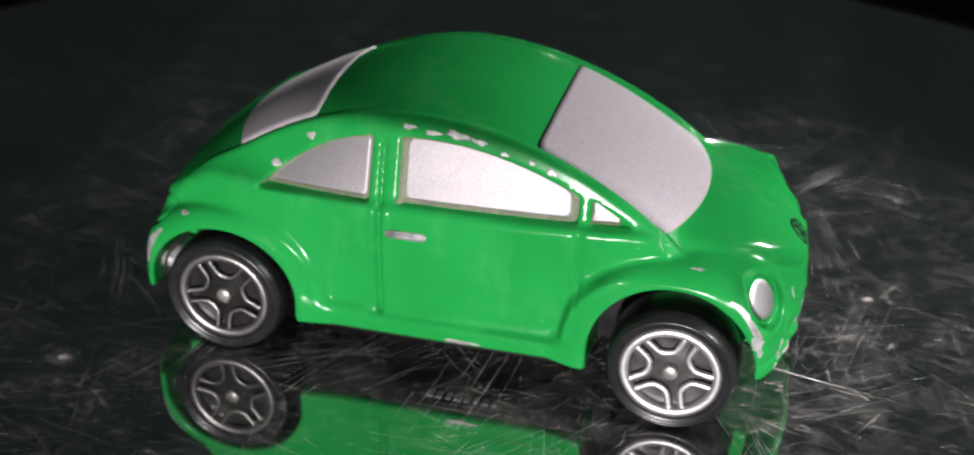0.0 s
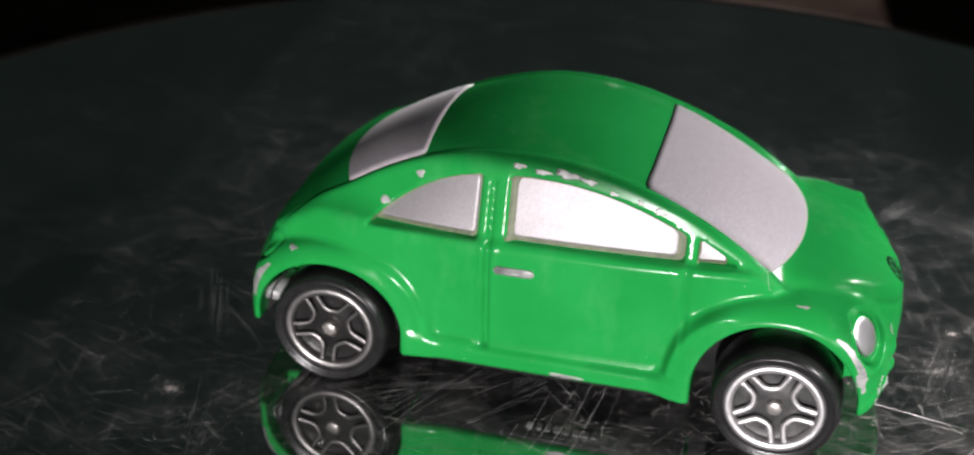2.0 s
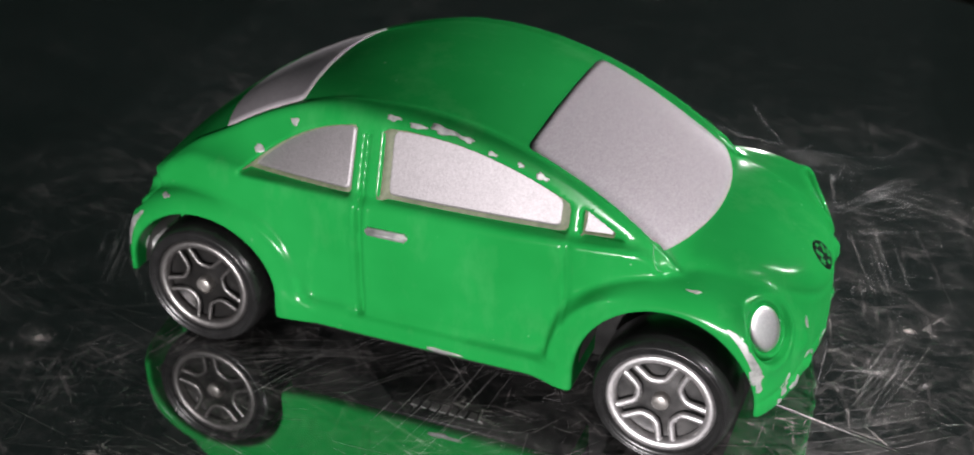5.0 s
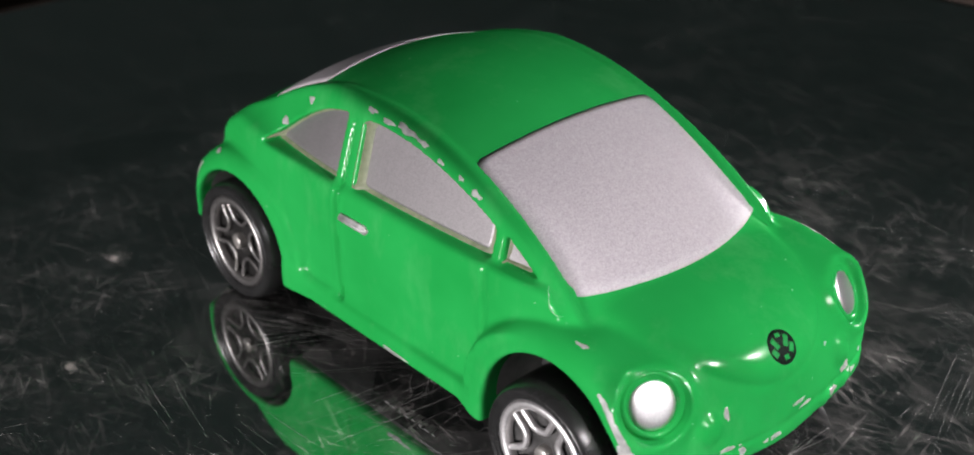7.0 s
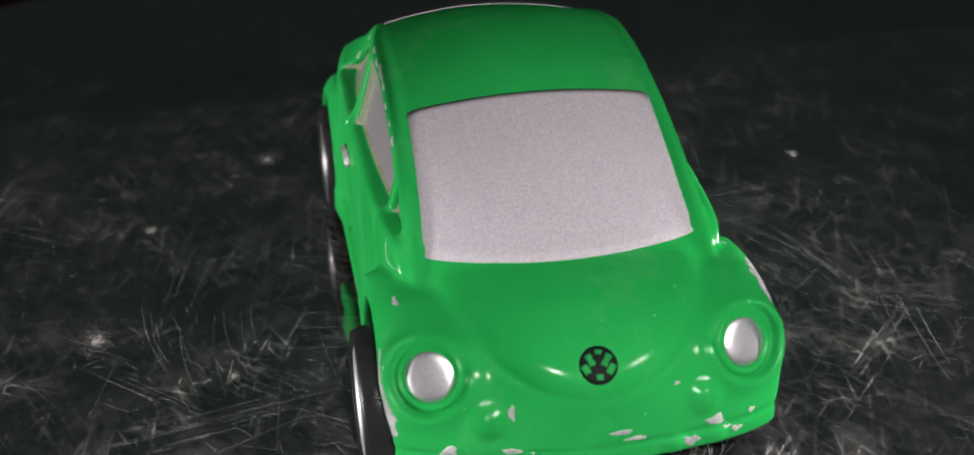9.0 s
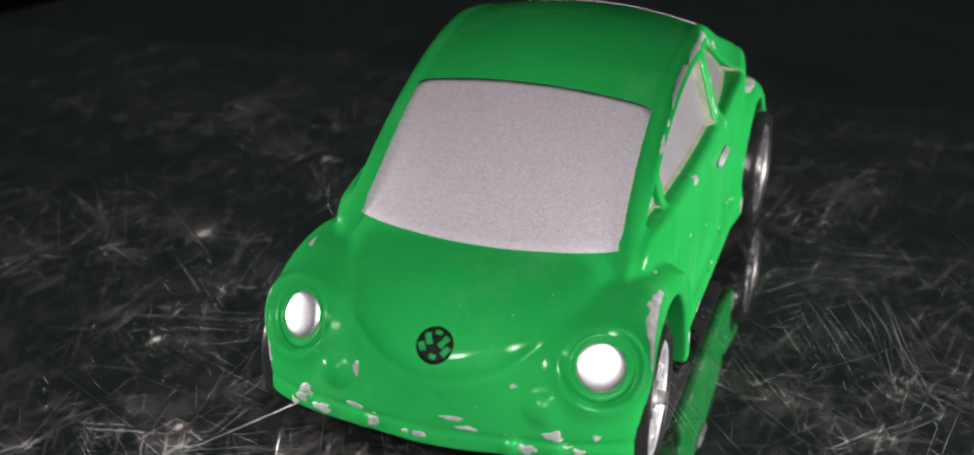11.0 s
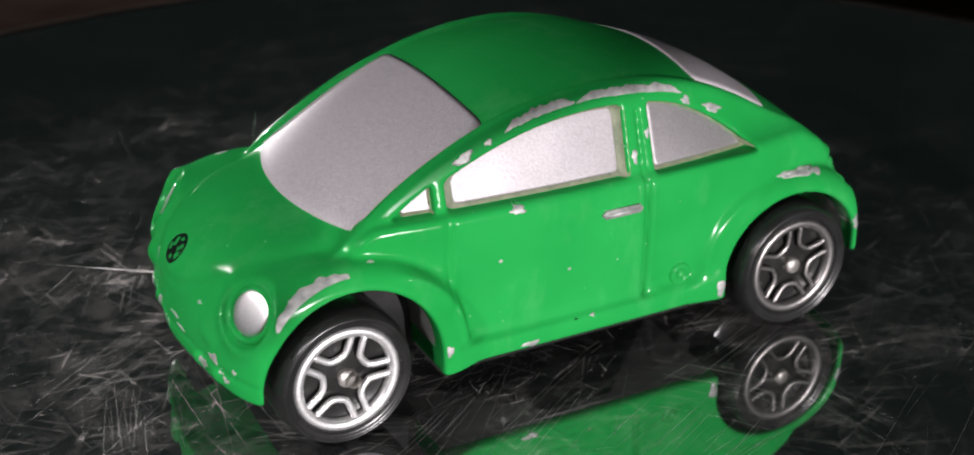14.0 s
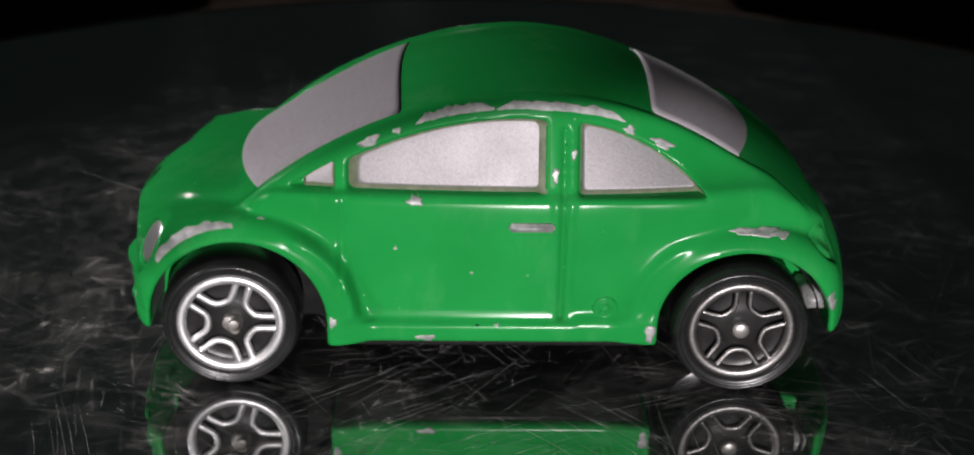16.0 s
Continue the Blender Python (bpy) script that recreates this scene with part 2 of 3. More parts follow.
def step(a, b, v):
    t = np.clip((v - a) / (b - a), 0, 1)
    return t * t * (3 - 2 * t)


def rail(x):
    """Height of the roof rails along the car."""
    return np.polyval(RAIL, np.clip(x, -37, 28))


def belt(x):
    """Half width of the cabin at the window sills."""
    d = x + 5
    return 15.35 - np.where(d > 0, 0.0024, 0.0048) * d * d


def tumble(x):
    """How far the cabin sides lean in, per millimetre of height."""
    return 0.285 + 0.015 * np.maximum(0, -x - 6)


def window_top(x):
    return rail(x) - 2.4 - 0.0185 * np.maximum(0, -x - 10) ** 2


def inner(x):
    """Half width of the sunken roof panel between the rails."""
    return belt(x) - tumble(x) * (rail(x) - 20.2) - 0.95 + 0.3 * step(-14, -26, x)


def roof(x, w):
    """Height of the domed panel of roof and screens between the rails."""
    crown = 1.4 + 0.95 * step(8, 22, x) + 0.3 * step(-14, -26, x)
    return np.polyval(EDGE, np.clip(x, -36, 28)) + crown * (1 - np.minimum(w / np.maximum(inner(x), 4), 1.2) ** 2)


def side_window(x, z):
    """Below zero inside the three panes of one side."""
    top = (z - window_top(x)) * 0.82
    door = smax(smax(np.abs(x - 4.05) - 9.6, 20.45 - z, 0.5), top, 0.5)
    rear = smax(smax(x + 8.75, 20.2 - z, 0.5), top, 0.3)
    vent = smax(smax(14.9 - x, 20.5 - z, 0.3), top - 0.35, 0.2)
    return np.minimum(np.minimum(door, rear), vent)


def superoval(x, z, cx, cz, a, up, down, n=2.6):
    u = np.maximum(np.abs(x - cx) / a, 1e-6)
    v = np.maximum(np.abs(z - cz) / np.where(z > cz, up, down), 1e-6)
    return ((u**n + v**n) ** (1 / n) - 1) * min(a, up) * 0.9


def body(x, y, z):
    """Signed distance, roughly: below zero inside the casting."""
    w = np.abs(y)
    # cabin with side glass leaning in, sunken roof between two rails
    zr, yi = rail(x), inner(x)
    lean = (w - (belt(x) - tumble(x) * np.maximum(z - 20.2, -1.0))) * 0.93
    panel = roof(x, w)
    band = zr - 0.10 - 0.16 * (w - yi - 0.7) ** 2
    s = step(yi - 0.55, yi + 0.2, w)
    top = (z - (panel * (1 - s) + band * s)) * 0.82
    cabin = smax(smax(lean, top, 0.6), np.abs(x + 4.0) - 30.0, 1.5)
    # doors and sill
    zz = z - 16.0
    yd = 16.55 - np.where(zz < 0, 0.010, 0.035) * zz * zz
    yd = smin(yd, belt(x) + 1.15, 0.8)
    door = smax(smax(w - yd, z - smin(20.45, zr - 0.6, 0.8), 0.9), np.abs(x + 4.0) - 29.0, 3.0)
    sill = smax(smax(np.abs(x + 0.4) - 16.3, w - 16.75, 0.9), np.abs(z - 6.0) - 1.25, 0.9)
    # bonnet, nose and tail
    xn = x + 0.011 * w * w
    zb = z + 0.000055 * w**4
    yh = 12.7 * np.sqrt(np.maximum(1 - np.clip((x - 20) / 17.2, 0, 1) ** 2.2, 0.0))
    hood = smax(superoval(xn, zb, 20, 9, 17.4, 10.95, 11.0), (np.sqrt(w * w + 3.0) - yh) * 0.6, 1.2)
    hood = smax(hood, 12 - x, 1.0)
    nose = superoval(xn, z + 0.014 * w * w, 20, 9, 17.15, 9.6, 11.5)
    nose = smax(smax(nose, w - 17.2, 4.0), 14 - x, 1.0)
    xt = x - 0.008 * w * w
    tail = superoval(xt, z + 0.012 * w * w, -19, 8.5, 18.9, 10.2, 12.0)
    tail = smax(smax(tail, w - 16.2, 4.0), x + 14, 1.0)
    # fenders
    ff = ((np.abs(x - 24.8) / 12.5) ** 2.2 + (np.abs(z - 6.9) / 11.2) ** 2.2) ** (1 / 2.2)
    lip_f = (ff - 1) * 11.6
    ff = smax(smax((ff - 1) * 11.6, w - 17.45, 3.0), xn - 37.3, 2.5)
    fr = ((np.abs(x + 25.2) / 11.4) ** 2.2 + (np.abs(z - 7.2) / 10.1) ** 2.2) ** (1 / 2.2)
    lip_r = (fr - 1) * 10.6
    fr = smax(smax((fr - 1) * 10.6, w - 17.0, 3.4), -37.9 - xt, 2.0)
    f = smin(door, cabin, 0.5 + 3.0 * step(-12, -24, x))
    f = smin(f, nose, 1.2)
    f = smin(f, tail, 1.2)
    f = smin(f, smin(ff, fr, 0.2), 0.6)
    f = smin(f, hood, 0.35 + 1.6 * step(30, 35.5, x))
    f = smin(f, sill, 1.5)
    # raised edge of the flares where they meet the doors
    edge = step(14.0, 15.0, w) * step(7.2, 9.0, z)
    f = f - 0.34 * np.exp(-(((lip_f + 0.75) / 0.45) ** 2)) * edge * step(17.5, 15.5, z) * step(22, 18, x)
    f = f + 0.06 * np.exp(-(((lip_f - 0.25) / 0.40) ** 2)) * edge * step(17.5, 15.5, z) * step(22, 18, x)
    f = f - 0.22 * np.exp(-(((lip_r + 0.75) / 0.6) ** 2)) * edge * step(17.5, 15.5, z) * step(-22, -18, x)
    # lower edge of the bonnet, curving round under the badge
    f = f + 0.13 * np.exp(-(((z - 13.0 - 0.040 * w * w) / 0.42) ** 2)) * step(33.0, 34.5, x) * step(9.6, 8.0, w)
    # fog lamps and bumper lumps
    for cx, cy, cz, r in ((35.25, 9.2, 11.1, 1.5), (36.0, 6.6, 7.5, 1.0), (35.3, 10.4, 7.4, 1.0)):
        f = smin(f, np.sqrt((x - cx) ** 2 + (w - cy) ** 2 + (z - cz) ** 2) - r, 0.6)
    # round seats of the headlights
    px, py, pz = x - LAMP[0], w - LAMP[1], z - LAMP[2]
    out = px * LAMP_WAY[0] + py * LAMP_WAY[1] + pz * LAMP_WAY[2]
    rad = np.sqrt(np.maximum(px * px + py * py + pz * pz - out * out, 0))
    f = smin(f, smax(rad - 2.7, np.abs(out + 2.65) - 2.5, 0.7), 2.6)
    f = smax(f, -smax(rad - 3.2, np.abs(out - 1.9) - 2.0, 0.3), 0.8)
    # round recess of the tail lamps
    tl = np.sqrt((x + 33.8) ** 2 + (w - 13.2) ** 2 + (z - 14.7) ** 2)
    f = f + 0.30 * np.exp(-(((tl - 1.9) / 0.35) ** 2)) * step(-29, -30, x)
    # panes sunk into the sides
    sunk = smax(side_window(x, z), np.maximum(-(lean + 0.95), -(w - 9)), 0.5)
    f = smax(f, -sunk, 0.3)
    # seams of the doors, bumper line
    on_side = step(13.5, 14.5, w) * step(6.9, 7.4, z)
    seam = np.abs(x + 7.4) + 9 * step(26.6, 27.4, z)
    f = f + 0.38 * np.exp(-(seam / 0.28) ** 2) * step(11.0, 12.0, w) * step(7.0, 7.4, z)
    f = f - 0.13 * np.exp(-((np.abs(np.abs(x + 7.4) - 0.72) / 0.28) ** 2)) * step(13.0, 14.0, w) * step(8.0, 9.0, z) * step(20.6, 19.6, z)
    f = f + 0.22 * np.exp(-(((x - 14.3 + 0.05 * (z - 14)) / 0.34) ** 2)) * on_side * step(20.6, 19.6, z) * step(10, 12, z)
    f = f + 0.14 * np.exp(-(((z - 7.3) / 0.34) ** 2)) * step(13.5, 14.5, w) * step(11.8, 11.0, np.abs(x - 2.5))
    f = f + 0.20 * np.exp(-(((z - 8.1) / 0.30) ** 2)) * step(33, 34.5, x)
    # wheel openings and flat underside
    for cx, cz, r, rz in ((24.6, 7.2, 8.8, 8.8), (-25.7, 7.0, 8.6, 7.9)):
        hole = np.hypot(x - cx, np.maximum(z - cz, 0) * r / rz) - r
        f = smax(f, -smax(hole, 9.0 - w, 0.3), 0.5)
    under = 4.8 + 1.45 * step(28, 33.5, x) + 1.2 * step(-29, -34, x)
    return smax(f, under - z, 0.5)


def casting(h=0.31):
    """Skin of the body as a smooth quad net."""
    gx, gz = np.arange(-38.5, 39.0, h), np.arange(2.4, 33.0, h)
    gy = (np.arange(0, int(19.2 / h) + 1) + 0.5) * h
    half = np.empty((len(gx), len(gy), len(gz)), np.float32)
    for i in range(0, len(gx), 24):
        half[i : i + 24] = body(gx[i : i + 24, None, None], gy[None, :, None], gz[None, None, :])
    other = np.empty_like(half)
    for i in range(0, len(gx), 24):
        other[i : i + 24] = body(gx[i : i + 24, None, None], -gy[None, ::-1, None], gz[None, None, :])
    f = np.concatenate([other, half], 1)
    ys = np.concatenate([-gy[::-1], gy])
    inside = f < 0
    nx, ny, nz = f.shape
    count = np.zeros((nx - 1, ny - 1, nz - 1), np.int8)
    for a in (0, 1):
        for b in (0, 1):
            for c in (0, 1):
                count += inside[a : nx - 1 + a, b : ny - 1 + b, c : nz - 1 + c]
    live = (count > 0) & (count < 8)
    idx = np.full(live.shape, -1, np.int64)
    cells = np.argwhere(live)
    idx[live] = np.arange(len(cells))
    total, hits = np.zeros((len(cells), 3)), np.zeros(len(cells))
    corner = [(a, b, c) for a in (0, 1) for b in (0, 1) for c in (0, 1)]
    for p in corner:
        for ax in range(3):
            if p[ax]:
                continue
            q = tuple(v + (k == ax) for k, v in enumerate(p))
            fa = f[cells[:, 0] + p[0], cells[:, 1] + p[1], cells[:, 2] + p[2]]
            fb = f[cells[:, 0] + q[0], cells[:, 1] + q[1], cells[:, 2] + q[2]]
            cut = (fa < 0) != (fb < 0)
            t = np.where(cut, fa / np.where(cut, fa - fb, 1), 0)
            at = np.tile(np.array(p, float), (len(cells), 1))
            at[:, ax] += t
            total[cut] += at[cut]
            hits += cut
    v = cells + total / hits[:, None]
    v = np.stack([gx[0] + v[:, 0] * h, ys[0] + v[:, 1] * h, gz[0] + v[:, 2] * h], 1)
    for _ in range(2):
        v = v - np.clip(pull(v), -0.15, 0.15)
    quads = []
    for ax in range(3):
        o = [k for k in range(3) if k != ax]
        lo, hi = [slice(1, -1)] * 3, [slice(1, -1)] * 3
        lo[ax], hi[ax] = slice(0, -1), slice(1, None)
        a, b = inside[tuple(lo)], inside[tuple(hi)]
        e = np.argwhere(a != b)
        out = a[tuple(e.T)]
        base = e.copy()
        base[:, o[0]] += 1
        base[:, o[1]] += 1
        ring = []
        for d0, d1 in ((-1, -1), (0, -1), (0, 0), (-1, 0)):
            c = base.copy()
            c[:, o[0]] += d0
            c[:, o[1]] += d1
            ring.append(idx[tuple(c.T)])
        r = np.stack(ring, 1)
        flip = out if ax != 1 else ~out
        r[~flip] = r[~flip][:, ::-1]
        quads.append(r)
    return v, np.concatenate(quads)


def gradient(p):
    e = 0.02
    x, y, z = p.T
    g = np.stack([body(x + e, y, z) - body(x - e, y, z), body(x, y + e, z) - body(x, y - e, z), body(x, y, z + e) - body(x, y, z - e)], 1)
    return g / (2 * e)


def pull(p):
    g = gradient(p)
    return body(*p.T)[:, None] * g / np.maximum((g * g).sum(1), 0.05)[:, None]


def onto(points, way, reach=14.0):
    """Slide points against the direction way onto the casting."""
    n = np.array(way, float) / np.linalg.norm(way)
    p = np.asarray(points, float)
    ts = np.arange(reach, -reach, -0.2)
    d = np.stack([body(*(p + t * n).T) for t in ts], 1)
    first = np.argmax(d < 0, 1)
    hi = ts[np.maximum(first - 1, 0)]
    lo = ts[first]
    for _ in range(12):
        mid = (lo + hi) / 2
        neg = body(*(p + mid[:, None] * n).T) < 0
        lo, hi = np.where(neg, mid, lo), np.where(neg, hi, mid)
    return p + ((lo + hi) / 2)[:, None] * n


def patch(name, origin, u, v, way, outline, lift, mat, parent, label="", rings=6, thick=0.12, even=False):
    """A thin skin with the given outline (u, v pairs round a middle), laid on the casting along way; even: without its small bumps."""
    o, u, v = np.array(origin, float), np.array(u, float), np.array(v, float)
    out = np.array(outline, float)
    mid = out.mean(0)
    n = len(out)
    flat = [mid] + [mid + (q - mid) * k / rings for k in range(1, rings + 1) for q in out]
    flat = np.array(flat)
    p = onto(o + flat[:, :1] * u + flat[:, 1:] * v, way)
    g = gradient(p)
    g /= np.linalg.norm(g, axis=1)[:, None]
    if even:
        w = np.array(way, float)
        a, b = (flat - mid).T / 10.0
        terms = np.stack([np.ones_like(a), a, b, a * a, a * b, b * b, a ** 3], 1)
        core = 1 + (rings - 2) * n
        fit = np.linalg.lstsq(terms[:core], (p @ w)[:core], rcond=None)[0]
        p = p + (terms @ fit - p @ w)[:, None] * w
        g = np.tile(g[:core].mean(0), (len(p), 1))
    p = p + lift * g
    faces = [(0, 1 + k, 1 + (k + 1) % n) for k in range(n)]
    for r in range(rings - 1):
        a, b = 1 + r * n, 1 + (r + 1) * n
        faces += [(a + k, b + k, b + (k + 1) % n, a + (k + 1) % n) for k in range(n)]
    skirt = p[-n:] - thick * g[-n:]
    m = len(p)
    last = 1 + (rings - 1) * n
    faces += [(last + k, m + k, m + (k + 1) % n, last + (k + 1) % n) for k in range(n)]
    return mesh_object(name, np.concatenate([p, skirt]), faces, mat, parent, label)


def smooth_loop(corners, n=72, rounding=2):
    """A closed outline through corners, evenly stepped and with its corners softened."""
    c = np.array(corners, float)
    d = np.linalg.norm(np.roll(c, -1, 0) - c, axis=1)
    s = np.r_[0, np.cumsum(d)]
    t = np.linspace(0, s[-1], n, endpoint=False)
    cc = np.vstack([c, c[:1]])
    out = np.stack([np.interp(t, s, cc[:, k]) for k in (0, 1)], 1)
    for _ in range(rounding):
        out = 0.5 * out + 0.25 * (np.roll(out, 1, 0) + np.roll(out, -1, 0))
    return out


def ragged(length, height, seed, n=28):
    """The torn outline of a paint chip."""
    rng = np.random.RandomState(seed)
    a = np.linspace(0, 2 * np.pi, n, endpoint=False)
    r = 1 + 0.30 * rng.randn(n) * 0.5 + 0.22 * np.sin(3 * a + rng.rand() * 6) + 0.15 * np.sin(5 * a + rng.rand() * 6)
    r = np.clip(r, 0.45, 1.5)
    return np.stack([0.5 * length * r * np.cos(a), 0.5 * height * r * np.sin(a)], 1)


# ---------------------------------------------------------------- the round stone slab and the table under it
def stone_slab():
    verts, faces = lathe([(0.001, 0), (40, 0), (90, 0), (126, 0), (129.0, 0)], 160)
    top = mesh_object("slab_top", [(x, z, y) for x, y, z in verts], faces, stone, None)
    slab = new("stone_slab")
    top.parent = slab
    prof = [(129.0, 0.0), (130.5, 0.15), (132.5, -0.3), (134, -1.5), (134.6, -3.5), (134, -6.5), (131, -8.0), (0.001, -8.0)]
    verts, faces = lathe(prof, 160)
    mesh_object("slab_edge", [(x, z, y) for x, y, z in verts], faces, rim_brown, slab, "worn brownish rounded edge")
    return tagged(slab, "round polished black stone slab, scratched, with a worn edge", "slab", kind="structure")


slab = stone_slab()


def box(size, at, bevel):
    b = bmesh.new()
    bmesh.ops.create_cube(b, size=1.0)
    bmesh.ops.scale(b, vec=size, verts=b.verts)
    bmesh.ops.bevel(b, geom=b.edges[:], offset=bevel, segments=2, affect="EDGES")
    bmesh.ops.translate(b, vec=at, verts=b.verts)
    return b


table = tagged(new("table"), "dark brown wooden table under the stone slab", "table", kind="structure")
part("tabletop", box((1400, 900, 20), (0, 0, -18), 3), wood, table)
for x, y in ((-640, -390), (640, -390), (-640, 390), (640, 390)):
    part("leg", box((60, 60, 772), (x, y, -414), 4), wood, table)


def room():
    """Plain unseen walls and ceiling close the place, dimly lit through an added doorway."""
    # pale tone chosen to brighten the room mirrored in the slab
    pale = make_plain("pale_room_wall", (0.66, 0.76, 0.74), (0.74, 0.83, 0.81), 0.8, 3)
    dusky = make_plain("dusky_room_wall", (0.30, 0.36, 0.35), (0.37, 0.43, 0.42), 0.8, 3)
    rows = (("wall_north", (((4.2, 0.1, 2.6), (0, 2.05, 0.5)),)), ("wall_south", (((4.2, 0.1, 2.6), (0, -2.05, 0.5)),)),
            ("wall_west", (((0.1, 4.0, 2.6), (-2.05, 0, 0.5)),)),
            ("wall_east", (((0.1, 1.85, 2.6), (2.05, -1.075, 0.5)), ((0.1, 1.25, 2.6), (2.05, 1.375, 0.5)), ((0.1, 0.9, 0.55), (2.05, 0.3, 1.525)))),
            ("floor", (((4.2, 4.2, 0.1), (0, 0, -0.85)),)), ("ceiling", (((4.2, 4.2, 0.1), (0, 0, 1.85)),)))
    for name, boxes in rows:
        b = bmesh.new()
        for size, at in boxes:
            vs = bmesh.ops.create_cube(b, size=1.0)["verts"]
            bmesh.ops.scale(b, vec=[k * 1000 for k in size], verts=vs)
            bmesh.ops.translate(b, vec=[k * 1000 for k in at], verts=vs)
        kind = name.split("_")[0]
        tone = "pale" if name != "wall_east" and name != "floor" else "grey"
        tagged(part(name, b, pale if tone == "pale" else dusky, None, smooth=False), "plain " + tone + " " + kind + " of the unseen dim room", kind, kind="structure")


room()

# ---------------------------------------------------------------- the toy car
car = tagged(new("toy_car"), "small green die-cast toy car with silver painted windows and chipped paint", "toy car")
cv, cf = casting()
mesh_object("body", cv, cf, paint, car, "glossy green enamel casting with chipped edges")


def screen(name, edge, label, rings=12):
    """A painted screen with the given outline on the domed panel, a hair proud of it."""
    out = smooth_loop(edge, 96, 1)
    mid, n = out.mean(0), 96
    flat = np.array([mid] + [mid + (q - mid) * k / rings for k in range(1, rings + 1) for q in out])
    p = np.column_stack([flat, roof(flat[:, 0], np.abs(flat[:, 1])) + 0.10])
    p = np.concatenate([p, p[-n:] - (0, 0, 0.3)])
    faces = [(0, 1 + k, 1 + (k + 1) % n) for k in range(n)]
    for r in range(rings):
        a, b = 1 + r * n, 1 + (r + 1) * n
        faces += [(a + k, b + k, b + (k + 1) % n, a + (k + 1) % n) for k in range(n)]
    ob = mesh_object(name, p, faces, low_glare_silver, car, label)
    ob.data.polygons.foreach_set("use_smooth", np.arange(len(faces)) < len(faces) - n)
    return ob


def wind_screen():
    us = np.linspace(-1, 1, 17)
    edge = [(22.25 + 3.35 * (1 - abs(u) ** 2.2), u * 12.8) for u in us]  # lower edge, bowed to the nose
    flank = [(22.25 + (8.45 - 22.25) * k, 12.8 + (11.65 - 12.8) * k) for k in np.linspace(0.1, 0.9, 8)]
    edge += flank
    edge += [(8.45 + 0.45 * (1 - u * u), u * 11.65) for u in us[::-1]]
    edge += [(x, -y) for x, y in flank[::-1]]
    screen("windscreen", edge, "silver painted windscreen")


wind_screen()


def rear_screen():
    us = np.linspace(-1, 1, 13)
    wide = [float(inner(x)) - 0.3 for x in (-16.0, -28.4)]
    edge = [(-16.0 - 0.4 * (1 - u * u), u * wide[0]) for u in us]
    flank = [(x, float(inner(x)) - 0.3) for x in np.linspace(-17.5, -27.0, 7)]
    edge += flank
    edge += [(-28.4 - 2.0 * (1 - u * u), u * wide[1]) for u in us[::-1]]
    edge += [(x, -y) for x, y in flank[::-1]]
    screen("rear_window", edge, "silver painted rear window", 10)


rear_screen()


def side_panes(s):
    c = 0.04

    def tops(x0, x1, n):
        return [(x, max(float(window_top(x)) - c + (0.4 if x > 14.5 else 0.0), 20.6)) for x in np.linspace(x0, x1, n)]

    def ring(x0, x1, foot, n, inset, low, back):
        return [(x0 + back, foot + low), (x1 - inset, foot + low)] + tops(x1 - inset, x0 + back, n)

    for name, x0, x1, foot, n, back in (("door_window", -5.9, 13.6, 20.45, 16, 0.16), ("quarter_window", -21.5, -8.95, 20.2, 14, 0.15), ("vent_window", 14.9, 18.0, 20.5, 6, 0.1)):
        low = 0.24 if name != "vent_window" else 0.2
        tip = 0.4 if name == "quarter_window" else 0.0
        ledge = smooth_loop(ring(x0, x1, foot, n, 0.03, 0.03, 0.03 + tip), 90, 1)
        pane = smooth_loop(ring(x0, x1, foot, n, 0.10, low, back + tip), 90, 1)
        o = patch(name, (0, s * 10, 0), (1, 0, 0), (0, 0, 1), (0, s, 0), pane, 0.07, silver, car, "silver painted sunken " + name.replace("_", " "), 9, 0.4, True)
        patch("window_ledge", (0, s * 10, 0), (1, 0, 0), (0, 0, 1), (0, s, 0), ledge, 0.03, grime, o, "thinly painted olive ledge", 9, 0.01)


side_panes(1)
side_panes(-1)


def lamp_dome(at, way, r, name, mat, parent, ring=None, ring_label=""):
    """A domed round lamp, seated at at and facing way."""
    m = Matrix.Translation(at) @ Vector((0, 1, 0)).rotation_difference(Vector(way)).to_matrix().to_4x4()
    prof = [(0.001, 0.30), (r * 0.35, 0.285), (r * 0.6, 0.26), (r * 0.82, 0.215), (r * 0.95, 0.10), (r, -0.1), (r, -1.2)]
    v, f = lathe(prof, 36)
    dome = mesh_object(name, [m @ Vector(p) for p in v], f, mat, parent)
    if ring:
        prof = [(r * 1.0, -0.3), (r * 1.06, 0.02), (r * 1.12, 0.16), (r * 1.20, 0.20), (r * 1.28, 0.12), (r * 1.36, -0.05), (r * 1.42, -0.4)]
        v, f = lathe(prof, 36)
        mesh_object("lamp_rim", [m @ Vector(p) for p in v], f, ring, dome, ring_label)
    return dome


def surface(x, y, z, way):
    p = onto(np.array([[x, y, z]]), way)
    g = gradient(p)[0]
    return Vector(p[0]), Vector(g / np.linalg.norm(g))


